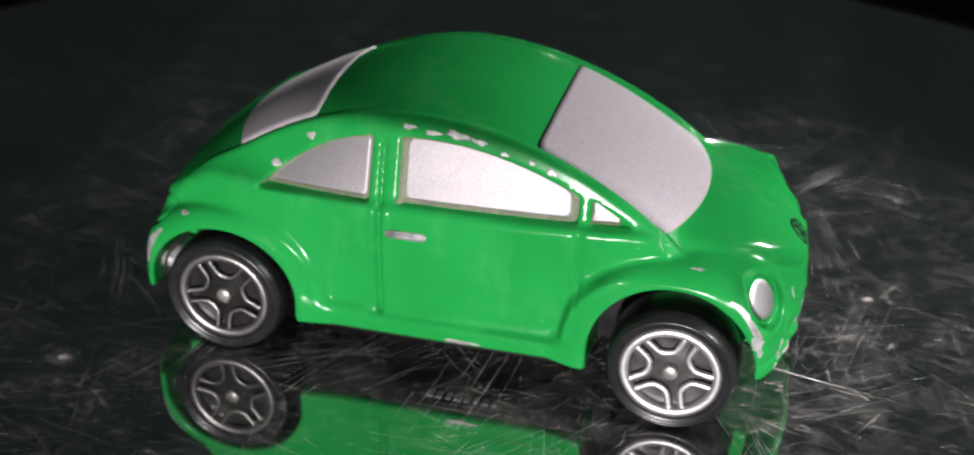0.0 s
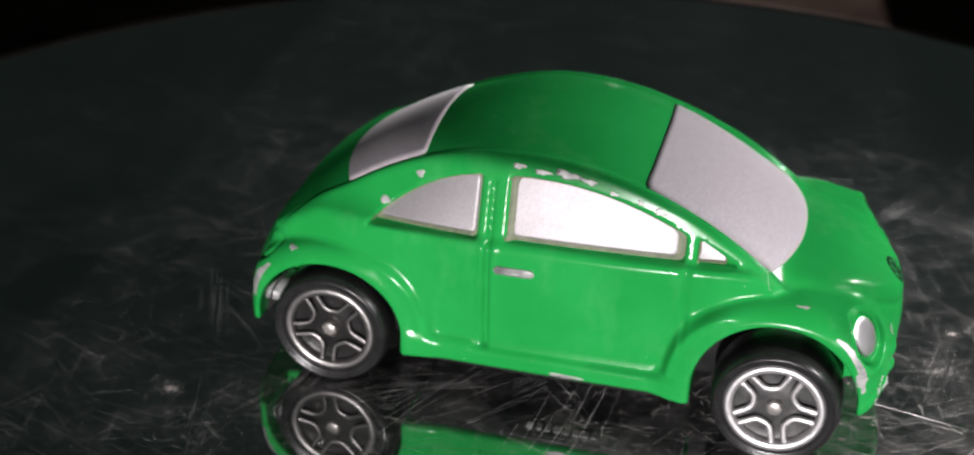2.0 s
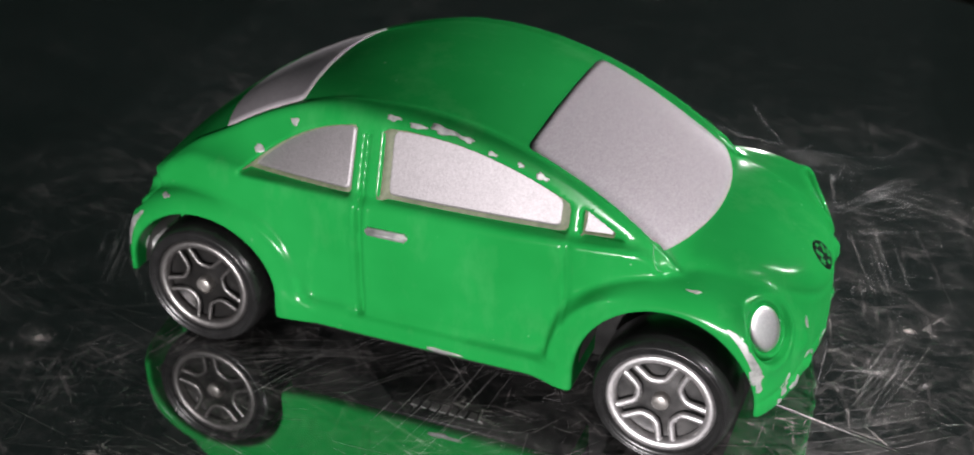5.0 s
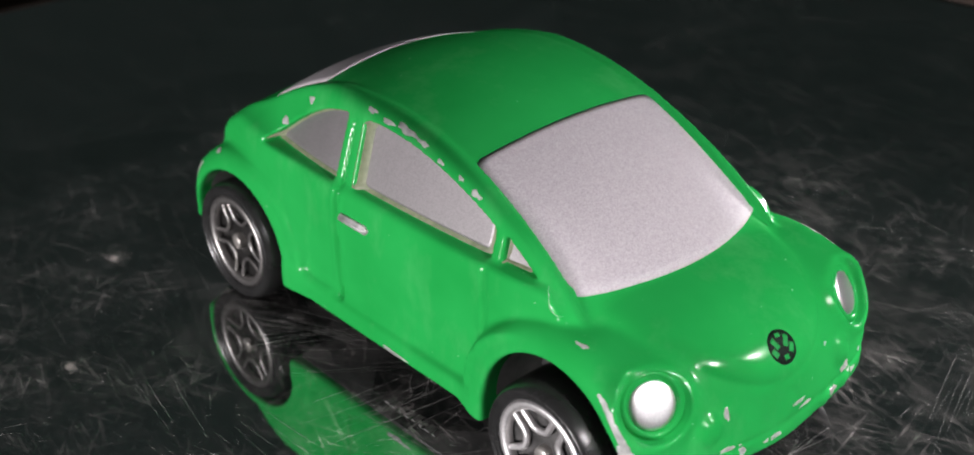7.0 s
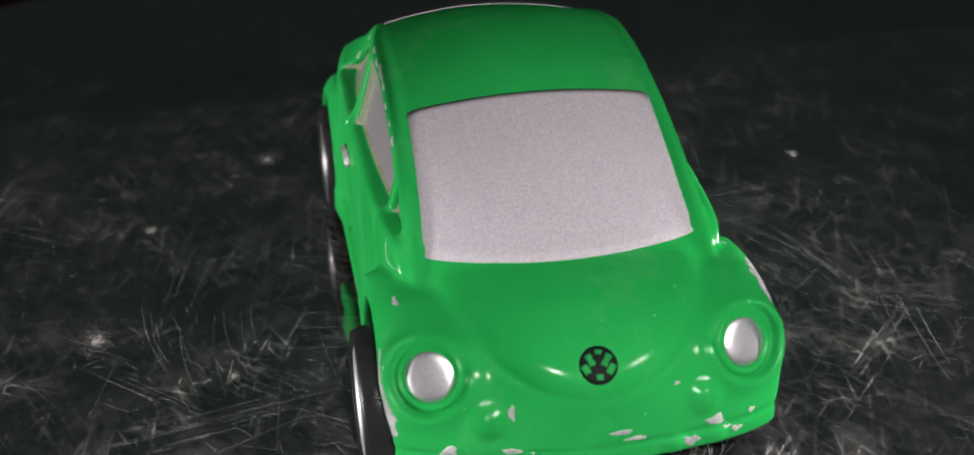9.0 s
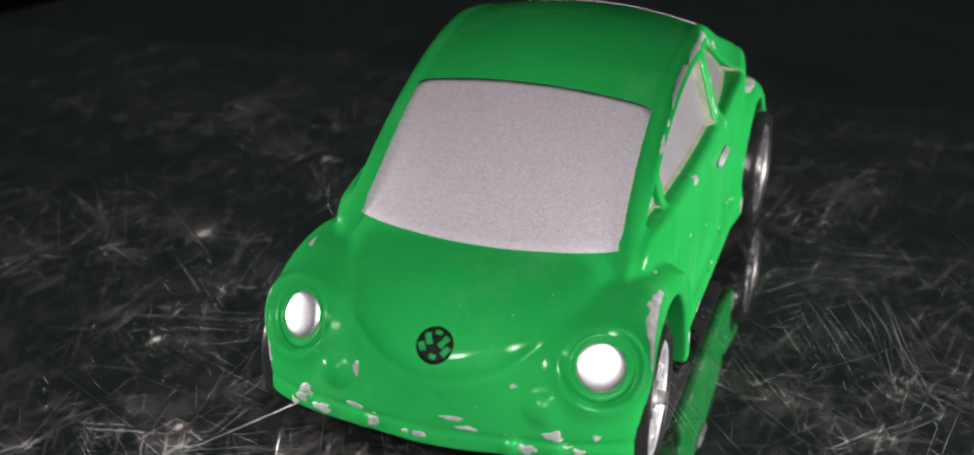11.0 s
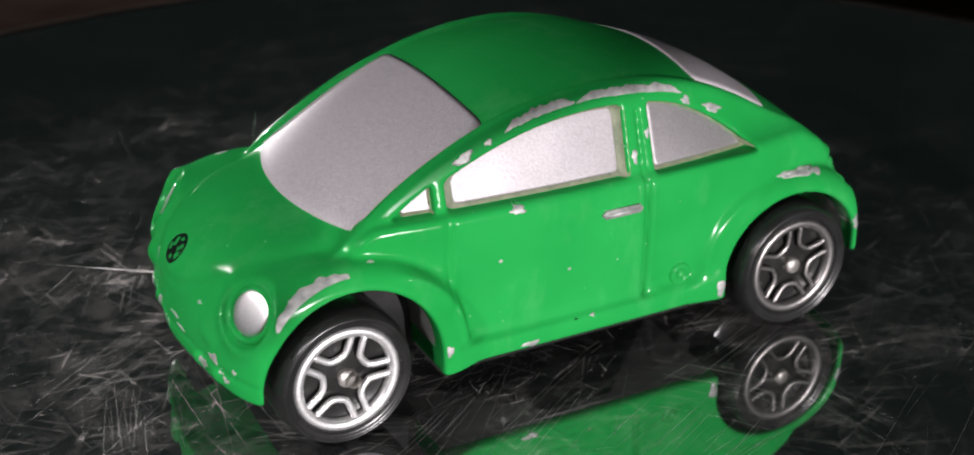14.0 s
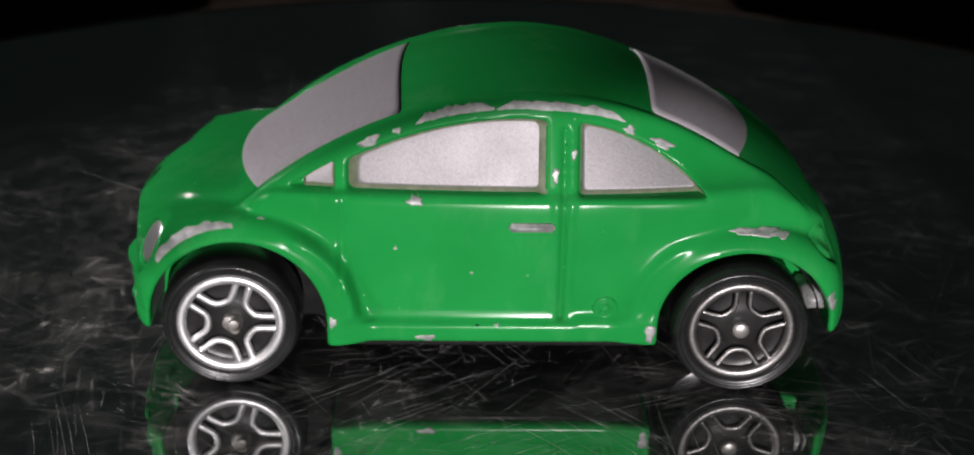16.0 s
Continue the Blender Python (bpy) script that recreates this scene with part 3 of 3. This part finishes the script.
for s in (1, -1):
    at, n = Vector((LAMP[0], s * LAMP[1], LAMP[2])), Vector((LAMP_WAY[0], s * LAMP_WAY[1], LAMP_WAY[2]))
    lamp_dome(at - 0.10 * n, n + Vector((-0.03, 0, 0.06)), 2.2, "headlight", lamp_silver, car, paint, "green rim round the lamp")
    at, n = surface(-4.3, s * 16, 17.5, (0, s, 0))
    # door handle
    b = bmesh.new()
    bmesh.ops.create_cube(b, size=1.0)
    bmesh.ops.scale(b, vec=(4.5, 0.9, 0.85), verts=b.verts)
    bmesh.ops.bevel(b, geom=b.edges[:], offset=0.25, segments=3, affect="EDGES")
    bmesh.ops.translate(b, vec=at + Vector((0, s * 0.1, 0)), verts=b.verts)
    part("door_handle", b, bare, car, "paint worn to grey metal")


def stud():
    """Small round rivet head with a raised ring, low behind the left door."""
    at, n = surface(-11.8, 16, 8.6, (0, 1, 0))
    v, f = lathe([(0.001, 0.55), (0.3, 0.50), (0.55, 0.28), (0.65, 0.05), (0.80, 0.22), (1.0, 0.36), (1.18, 0.26), (1.35, -0.1)], 28)
    q = Vector((0, 1, 0)).rotation_difference(n)
    mesh_object("stud", [at + q @ Vector(p) for p in v], f, paint, car, "small round green rivet head")


stud()


def emblem():
    """A dark round badge on the bonnet with pale slanting strokes."""
    at, n = surface(35.6, 0, 15.4, (1, 0, 0.8))
    up = Vector((-n.z, 0, n.x))
    a = np.linspace(0, 2 * np.pi, 40, endpoint=False)
    badge = patch("badge", at, (0, 1, 0), up, n, np.stack([1.62 * np.cos(a), 1.62 * np.sin(a)], 1), 0.02, print_black, car, "black printed round badge", 4, 0.02)
    for y0, z0, y1, z1 in ((-0.80, 0.95, -0.45, 0.0), (1.02, 0.80, 0.42, -0.12), (0.16, 1.28, 0.12, 0.90), (-1.25, 0.08, -0.92, -0.62), (1.28, -0.05, 0.78, -0.80), (0.0, -0.78, -0.02, -1.22)):
        d = np.array([y1 - y0, z1 - z0])
        q = np.array([-d[1], d[0]]) / np.linalg.norm(d) * 0.28
        loop = [(y0 + q[0], z0 + q[1]), (y1 + q[0], z1 + q[1]), (y1 - q[0], z1 - q[1]), (y0 - q[0], z0 - q[1])]
        patch("badge_stroke", at, (0, 1, 0), up, n, loop, 0.03, badge_green, badge, "", 2, 0.01)


emblem()


def chip(x, y, z, way, along, length, height, seed):
    """Bare metal where the enamel is knocked off."""
    w = Vector(way).normalized()
    u = Vector(along)
    u = (u - u.dot(w) * w).normalized()
    patch("paint_chip", (x, y, z), u, w.cross(u), w, smooth_loop(ragged(length * 1.1, height * 1.1, seed), 44, 2), 0.015, bare, car, "bare grey metal", 3, 0.01)


def wheel(x, y, s, spin, lean, rim, line, well, axle=6.95):
    """One wheel: outer face towards s along y."""
    m = Matrix.Translation((x, y, axle)) @ Matrix.Rotation(radians(lean), 4, "Z") @ Matrix.Rotation(radians(spin), 4, "Y") @ Matrix.Diagonal((1, s, 1, 1))
    w = new("wheel")
    w.parent = car

    def put(name, v, f, mat, label=""):
        mesh_object(name, [m @ Vector(p) for p in v], f, mat, w, label)

    prof = [(5.3, -0.6), (5.42, 0.12), (5.6, 0.30), (5.9, 0.36), (6.12, 0.34), (6.2, 0.46), (6.34, 0.50), (6.46, 0.42), (6.62, 0.10), (axle - 0.2, -0.25), (axle - 0.06, -0.8), (axle, -1.6),
            (axle, -4.8), (axle - 0.2, -5.5), (6.6, -5.9), (5.0, -6.0), (2.0, -6.0)]
    put("tyre", *lathe(prof, 72), rubber, "black plastic tyre with a fine raised ring")
    prof = [(0.001, -0.75), (1.3, -0.7), (2.2, -0.8), (3.4, -1.0), (4.6, -0.9), (5.35, -0.5), (5.4, -1.5)]
    put("disc", *lathe(prof, 60), well)
    prof = [(4.40, -0.7), (4.42, 0.0), (4.65, 0.22), (5.08, 0.26), (5.32, 0.12), (5.4, -0.5)]
    put("rim_ring", *lathe(prof, 72), rim, "worn silver ring")
    for k in range(5):
        a0 = 2 * math.pi * k / 5
        # a rounded window outline: legs start at the ring, meet in a curve near the hub
        loop = []
        for ang, r in ((-0.485, 4.85), (-0.465, 4.2), (-0.43, 3.5), (-0.385, 2.9), (-0.30, 2.48), (-0.14, 2.3), (0.0, 2.26), (0.14, 2.3), (0.30, 2.48), (0.385, 2.9), (0.43, 3.5), (0.465, 4.2), (0.485, 4.85)):
            loop.append((r * math.cos(a0 + ang), -0.28 - 0.05 * (4.8 - r), r * math.sin(a0 + ang)))
        put("spoke_loop", *tube(loop, line, sides=8, flat=0.9), rim, "silver edged spoke opening")
    prof = [(0.001, 0.15), (0.6, 0.13), (0.82, 0.02), (0.86, -0.3), (0.86, -1.0)]
    put("axle_end", *lathe(prof, 24), axle_metal, "dull steel axle end")


wheel(25.4, 16.7, 1, -1, 3, rim_silver, 0.36, rim_black)
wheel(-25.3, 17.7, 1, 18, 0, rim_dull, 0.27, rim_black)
wheel(24.95, -18.5, -1, -29, 0, rim_worn, 0.36, rim_grey)
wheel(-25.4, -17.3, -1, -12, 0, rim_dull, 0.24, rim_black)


def base():
    b = bmesh.new()
    for size, at in (((60, 19.5, 9.5), (0, 0, 9.0)), ((32.0, 31.5, 1.2), (-0.5, 0, 4.6))):
        r = bmesh.ops.create_cube(b, size=1.0)
        bmesh.ops.scale(b, vec=size, verts=r["verts"])
        bmesh.ops.translate(b, vec=at, verts=r["verts"])
    bmesh.ops.bevel(b, geom=b.edges[:], offset=0.3, segments=2, affect="EDGES")
    part("base_plate", b, base_black, car, "black plastic base")
    for cx, cz, r in ((24.6, 7.2, 8.72), (-25.7, 7.0, 7.82)):
        for s in (1, -1):
            v, f = [], []
            for k in range(25):
                a = math.pi * k / 24
                for yy in (9.2, 15.6):
                    v.append((cx + r * math.cos(a), s * yy, cz + r * math.sin(a)))
            f = [(2 * k, 2 * k + 1, 2 * k + 3, 2 * k + 2) for k in range(24)]
            mesh_object("arch_liner", v, f, liner_grey, car)
    for x in (24.97, -25.0):
        v, f = lathe([(0.7, -17.5), (0.7, 17.5)], 16)
        mesh_object("axle", [(p[0] + x, p[1], p[2] + 6.95) for p in v], f, axle_metal, car)


base()

# small grey tab of the base behind the rear wheels
for s in (1, -1):
    b = bmesh.new()
    bmesh.ops.create_cube(b, size=1.0)
    bmesh.ops.scale(b, vec=(2.6, 5.0, 1.6), verts=b.verts)
    bmesh.ops.bevel(b, geom=b.edges[:], offset=0.2, segments=2, affect="EDGES")
    bmesh.ops.translate(b, vec=(-33.4, s * 12.0, 8.6), verts=b.verts)
    part("base_tab", b, bare, car, "grey metal tab")

# raised lettering under the sill, too small to read: plain bars
for k in range(8):
    b = bmesh.new()
    bmesh.ops.create_cube(b, size=1.0)
    bmesh.ops.scale(b, vec=(0.55 if k % 3 else 0.75, 1.15, 0.25), verts=b.verts)
    bmesh.ops.translate(b, vec=(-2.2 + 1.08 * k, -14.2, 3.92), verts=b.verts)
    part("raised_mark", b, bare, car, "", smooth=False)

# ---------------------------------------------------------------- wear on the casting


def side_chips(s, rows):
    for n, (x, z, way_z, length, height) in enumerate(rows):
        slope = float(rail(x + 0.5) - rail(x - 0.5)) if z > 24 else 0.0
        chip(x, s * 14, z, (0, s, way_z), (1, 0, slope), length, height, 11 + n + (200 if s < 0 else 0))


def rail_band(s, x0, x1, seed):
    """A long ragged strip of bare metal on the outer edge of a roof rail."""
    rng = np.random.RandomState(seed)
    n, rows = 110, 5
    x = np.linspace(x0, x1, n)
    t = np.linspace(0, 1, n)
    soft = np.convolve(rng.rand(n + 8), np.ones(5) / 5, "same")[4:n + 4] - 0.5
    jag = np.convolve(np.repeat(rng.rand(n // 9 + 2), 9), np.ones(4) / 4, "same")[4:n + 4] - 0.5
    taper = np.clip(np.minimum(t, 1 - t) / 0.12, 0.08, 1) ** 0.6
    low = -1.42 + 0.25 * soft
    high = low + (0.82 - 0.2 * np.abs(2 * t - 1) ** 2 + 0.22 * jag + 0.2 * soft) * taper
    pts = []
    for k in range(rows + 1):
        pts.append(np.stack([x, np.full(n, s * 14.0), rail(x) + low + (high - low) * k / rows], 1))
    p = onto(np.concatenate(pts), (0, s, 0))
    g = gradient(p)
    p = p + 0.025 * g / np.linalg.norm(g, axis=1)[:, None]
    faces = [(k * n + i, k * n + i + 1, (k + 1) * n + i + 1, (k + 1) * n + i) for k in range(rows) for i in range(n - 1)]
    mesh_object("paint_chip", p, faces, bare, car, "long ragged strip of bare grey metal")


rail_band(1, 7.0, -0.6, 21)
rail_band(1, -0.8, -13.3, 22)
side_chips(1, [(-13.7, 26.6, 0.3, 1.0, 0.8), (-16.9, 25.3, 0.3, 2.2, 0.8), (11.5, 25.4, 0.4, 2.0, 0.8), (8.8, 26.6, 0.5, 0.7, 0.5)])
side_chips(1, [(7.0, 19.9, 0, 1.4, 0.8), (-6.5, 22.3, 0, 0.6, 1.3), (-8.3, 24.2, 0, 0.5, 0.8), (6.0, 5.5, 0, 1.7, 0.6), (-16.3, 6.3, 0, 0.9, 2.0), (-34.2, 9.6, 0, 1.2, 1.6),
               (15.2, 7.6, 0, 0.7, 1.0), (1.5, 12.5, 0, 0.3, 0.25), (9.0, 15.0, 0, 0.35, 0.3), (-1.0, 6.9, 0, 0.4, 0.3)])
side_chips(1, [(22.0, 16.9, 0.7, 0.6, 0.3), (-24.9, 16.1, 0.5, 2.2, 0.7), (-26.9, 16.1, 0.5, 3.4, 0.9), (-28.8, 15.8, 0.5, 1.6, 0.8)])


def arch_chip(s, cx, cz, inner_r, outer_r, a0, a1, seed):
    """A band of bare metal along the lip of a wheel opening."""
    rng = np.random.RandomState(seed)
    a = np.radians(np.linspace(a0, a1, 40))
    taper = np.sin(np.linspace(0.12, math.pi - 0.12, 40)) ** 0.5
    wob = np.convolve(rng.rand(44), [0.25, 0.25, 0.25, 0.25], "same")[:40]
    ro = inner_r + (outer_r - inner_r) * taper * (0.55 + 0.75 * wob)
    rows = 4
    pts = []
    for k in range(rows + 1):
        rr = inner_r + (ro - inner_r) * k / rows
        pts.append(np.stack([cx + rr * np.cos(a), np.full(40, s * 14.0), cz + rr * np.sin(a)], 1))
    p = onto(np.concatenate(pts), (0, s, 0.45))
    g = gradient(p)
    p = p + 0.02 * g / np.linalg.norm(g, axis=1)[:, None]
    faces = [(k * 40 + i, k * 40 + i + 1, (k + 1) * 40 + i + 1, (k + 1) * 40 + i) for k in range(rows) for i in range(39)]
    mesh_object("paint_chip", p, faces, bare, car, "bare grey metal on the arch lip")


arch_chip(1, 24.6, 7.2, 8.95, 10.2, 36, 90, 5)
arch_chip(-1, 24.6, 7.2, 8.95, 9.8, 6, 52, 8)
arch_chip(-1, -25.7, 7.0, 8.9, 9.9, 140, 172, 9)
side_chips(-1, [(-2.3, 28.8, 0.6, 1.6, 0.5), (0.5, 28.9, 0.6, 2.8, 0.7), (2.8, 28.4, 0.6, 1.6, 0.5), (-4.8, 29.4, 0.8, 1.4, 0.5), (8.4, 26.6, 0.4, 0.7, 0.45), (10.6, 25.8, 0.4, 1.2, 0.6),
                (-19.8, 22.6, 0.2, 1.1, 0.7), (-16.0, 26.3, 0.3, 0.9, 0.7), (5.5, 27.2, 0.4, 0.9, 0.4)])
side_chips(-1, [(33.2, 10.6, 0.2, 1.0, 1.6),
                (-30.0, 15.4, 0.4, 1.0, 0.5), (26.5, 17.0, 0.7, 1.2, 0.3), (2.0, 5.4, 0, 3.6, 0.5)])


def nose_chips(rows):
    for n, (y, z, length, height) in enumerate(rows):
        chip(36, y, z, (1, 0.03 * y, 0.15), (0, 1, 0), length * 0.95, height * 0.9, 71 + n)


nose_chips([(-12.5, 8.5, 1.3, 1.3), (-10.6, 7.3, 1.9, 0.9), (-13.1, 7.7, 1.0, 1.2), (-7.2, 8.4, 1.4, 0.7), (-5.4, 7.4, 0.9, 1.2), (1.8, 9.4, 1.8, 0.45), (3.0, 8.6, 1.9, 0.4), (-1.5, 7.1, 2.0, 0.6),
            (10.4, 8.8, 1.6, 1.0), (8.0, 7.3, 1.4, 0.9), (14.2, 9.0, 0.6, 0.5), (-7.2, 12.0, 0.5, 1.2), (6.8, 13.0, 0.5, 0.4), (12.6, 7.5, 1.0, 0.6), (-14.0, 6.9, 0.7, 0.8), (11.6, 8.0, 0.7, 0.5)])

# a pale fibre caught at the foot of the windscreen pillar
curl = []
for k in range(31):
    t = k / 30
    curl.append((23.3 - 1.0 * t, -13.0 - 2.9 * math.sin(0.55 * math.pi * t) + 0.5 * t * t, 18.5 + 0.5 * t + 2.9 * t ** 2.6))
v, f = tube(curl, 0.019, sides=6)
tagged(mesh_object("fibre", v, f, fibre, None), "single pale curled fibre caught on the green pillar", "fibre")


def hairline(x0, y0, x1, y1, bow, thick):
    """A fine pale scratch on the windscreen."""
    t = np.linspace(0, 1, 14)
    q = onto(np.stack([x0 + (x1 - x0) * t - bow * np.sin(math.pi * t), y0 + (y1 - y0) * t, np.full(14, 30.0)], 1), (0, 0, 1))
    v, f = tube([Vector(p) + Vector((0.0, 0, 0.05)) for p in q], thick, sides=5)
    mesh_object("hairline_scratch", v, f, fibre, car, "fine pale scratch")


hairline(17.2, 3.6, 14.8, 10.0, 0.7, 0.022)
hairline(15.6, -1.0, 13.6, 4.0, 0.3, 0.015)
hairline(19.5, 5.0, 18.0, 6.8, 0.1, 0.014)
# a black fleck low on the left door
patch("dark_fleck", (0.9, 16.8, 6.9), (1, 0, 0), (0, 0, 1), (0, 1, 0), smooth_loop(ragged(0.4, 0.16, 91), 24, 1), 0.02, print_black, car, "tiny black mark", 2, 0.01)

# ---------------------------------------------------------------- scratches and dust on the slab
def scratch_field(name, count, lengths, widths, reach, seed, bend, label, mat):
    """Fine scratch marks, each a narrow raised sliver of crushed polish."""
    rng = np.random.RandomState(seed)
    verts, faces = [], []
    for _ in range(count):
        r, a = reach * rng.rand() ** 0.62, rng.rand() * 2 * math.pi
        x, y = 8 + r * math.cos(a), r * math.sin(a) - 9
        if noise.noise((x * 0.045, y * 0.045, seed)) + 0.35 * noise.noise((x * 0.2, y * 0.2, seed + 9)) < rng.uniform(-0.2, 0.45):
            continue
        length = math.exp(rng.uniform(math.log(lengths[0]), math.log(lengths[1])))
        width = rng.uniform(*widths)
        head = rng.rand() * math.pi if rng.rand() < 0.6 else rng.normal(0.5, 0.25)
        turn = rng.normal(0, bend)
        k = 5
        first = len(verts)
        for i in range(k + 1):
            t = i / k
            w = width * (0.25 + math.sin(math.pi * (0.08 + 0.84 * t))) * 0.5
            dx, dy = math.cos(head), math.sin(head)
            verts.append((x - dy * w, y + dx * w, 0.012))
            verts.append((x + dy * w, y - dx * w, 0.012))
            x, y, head = x + dx * length / k, y + dy * length / k, head + turn / k + rng.normal(0, 0.01)
        faces += [(first + 2 * i, first + 2 * i + 1, first + 2 * i + 3, first + 2 * i + 2) for i in range(k)]
    return tagged(mesh_object(name, verts, faces, mat, None, smooth=False), label, "scratches", kind="stuff")


scratch_field("fine_scratches", 6500, (0.25, 3.0), (0.006, 0.022), 64, 3, 0.006, "short pale nicks in the polished black stone", scratch_grey)
scratch_field("long_scratches", 1100, (3.0, 24.0), (0.010, 0.030), 66, 4, 0.05, "long thin faint scratches across the black stone", faint_grey)


def scratch_bundles(count, seed):
    """Sheaves of long hairlines that run nearly side by side, as from one drag of something gritty."""
    rng = np.random.RandomState(seed)
    verts, faces = [], []
    for _ in range(count):
        r, a = 62 * rng.rand() ** 0.6, rng.rand() * 2 * math.pi
        bx, by, head = 10 + r * math.cos(a), r * math.sin(a) - 6, rng.rand() * math.pi
        spread, bow = rng.uniform(0.8, 3.5), rng.normal(0, 0.006)
        for _ in range(rng.randint(5, 15)):
            off, along, h = rng.normal(0, spread), rng.normal(0, 3.0), head + rng.normal(0, 0.05)
            length, w = rng.uniform(4, 17), rng.uniform(0.008, 0.019)
            dx, dy = math.cos(h), math.sin(h)
            first = len(verts)
            for i in range(7):
                t = length * (i / 6 - 0.5) + along
                px, py = bx + dx * t - dy * (off + bow * t * t), by + dy * t + dx * (off + bow * t * t)
                ww = w * (0.3 + math.sin(math.pi * (0.06 + 0.88 * i / 6))) * 0.5
                verts += [(px - dy * ww, py + dx * ww, 0.014), (px + dy * ww, py - dx * ww, 0.014)]
            faces += [(first + 2 * i, first + 2 * i + 1, first + 2 * i + 3, first + 2 * i + 2) for i in range(6)]
    tagged(mesh_object("scratch_bundles", verts, faces, scratch_grey, None, smooth=False), "sheaves of long fine scratches in the black stone", "scratches", kind="stuff")


scratch_bundles(60, 12)


def dust_fleck(x, y, size, seed):
    """A spot of pale crumbs, thick in the middle and thinning out."""
    rng = np.random.RandomState(seed)
    verts, faces = [], []
    for k in range(900):
        spread = 0.11 if k < 420 else (0.25 if k < 700 else 0.6)
        cx, cy = rng.normal(0, spread * size, 2) * (1.0, 0.75)
        w = rng.uniform(0.012, 0.05) * (1.3 if k < 420 else 0.8)
        a0, n = rng.rand() * 6, 5
        first = len(verts)
        verts.append((x + cx, y + cy, 0.03 + 0.3 * w))
        for i in range(n):
            rr = w * rng.uniform(0.6, 1.3)
            verts.append((x + cx + rr * math.cos(a0 + i * 2 * math.pi / n), y + cy + rr * math.sin(a0 + i * 2 * math.pi / n), 0.008))
        faces += [(first, first + 1 + i, first + 1 + (i + 1) % n) for i in range(n)]
    tagged(mesh_object("dust_fleck", verts, faces, dust_white, None), "small pale spot of dust on black stone", "dust", "dust on the slab")


for n, (x, y, size) in enumerate(((-42.3, -24.2, 2.4), (-25.3, -38.8, 2.8), (-1.5, -43.9, 3.4), (21.0, -37.0, 1.6), (34.0, -27.0, 1.1), (45.0, 14.0, 0.9), (-30.0, 44.0, 1.0), (8.0, -30.0, 0.8))):
    dust_fleck(x, y, size, 300 + n)
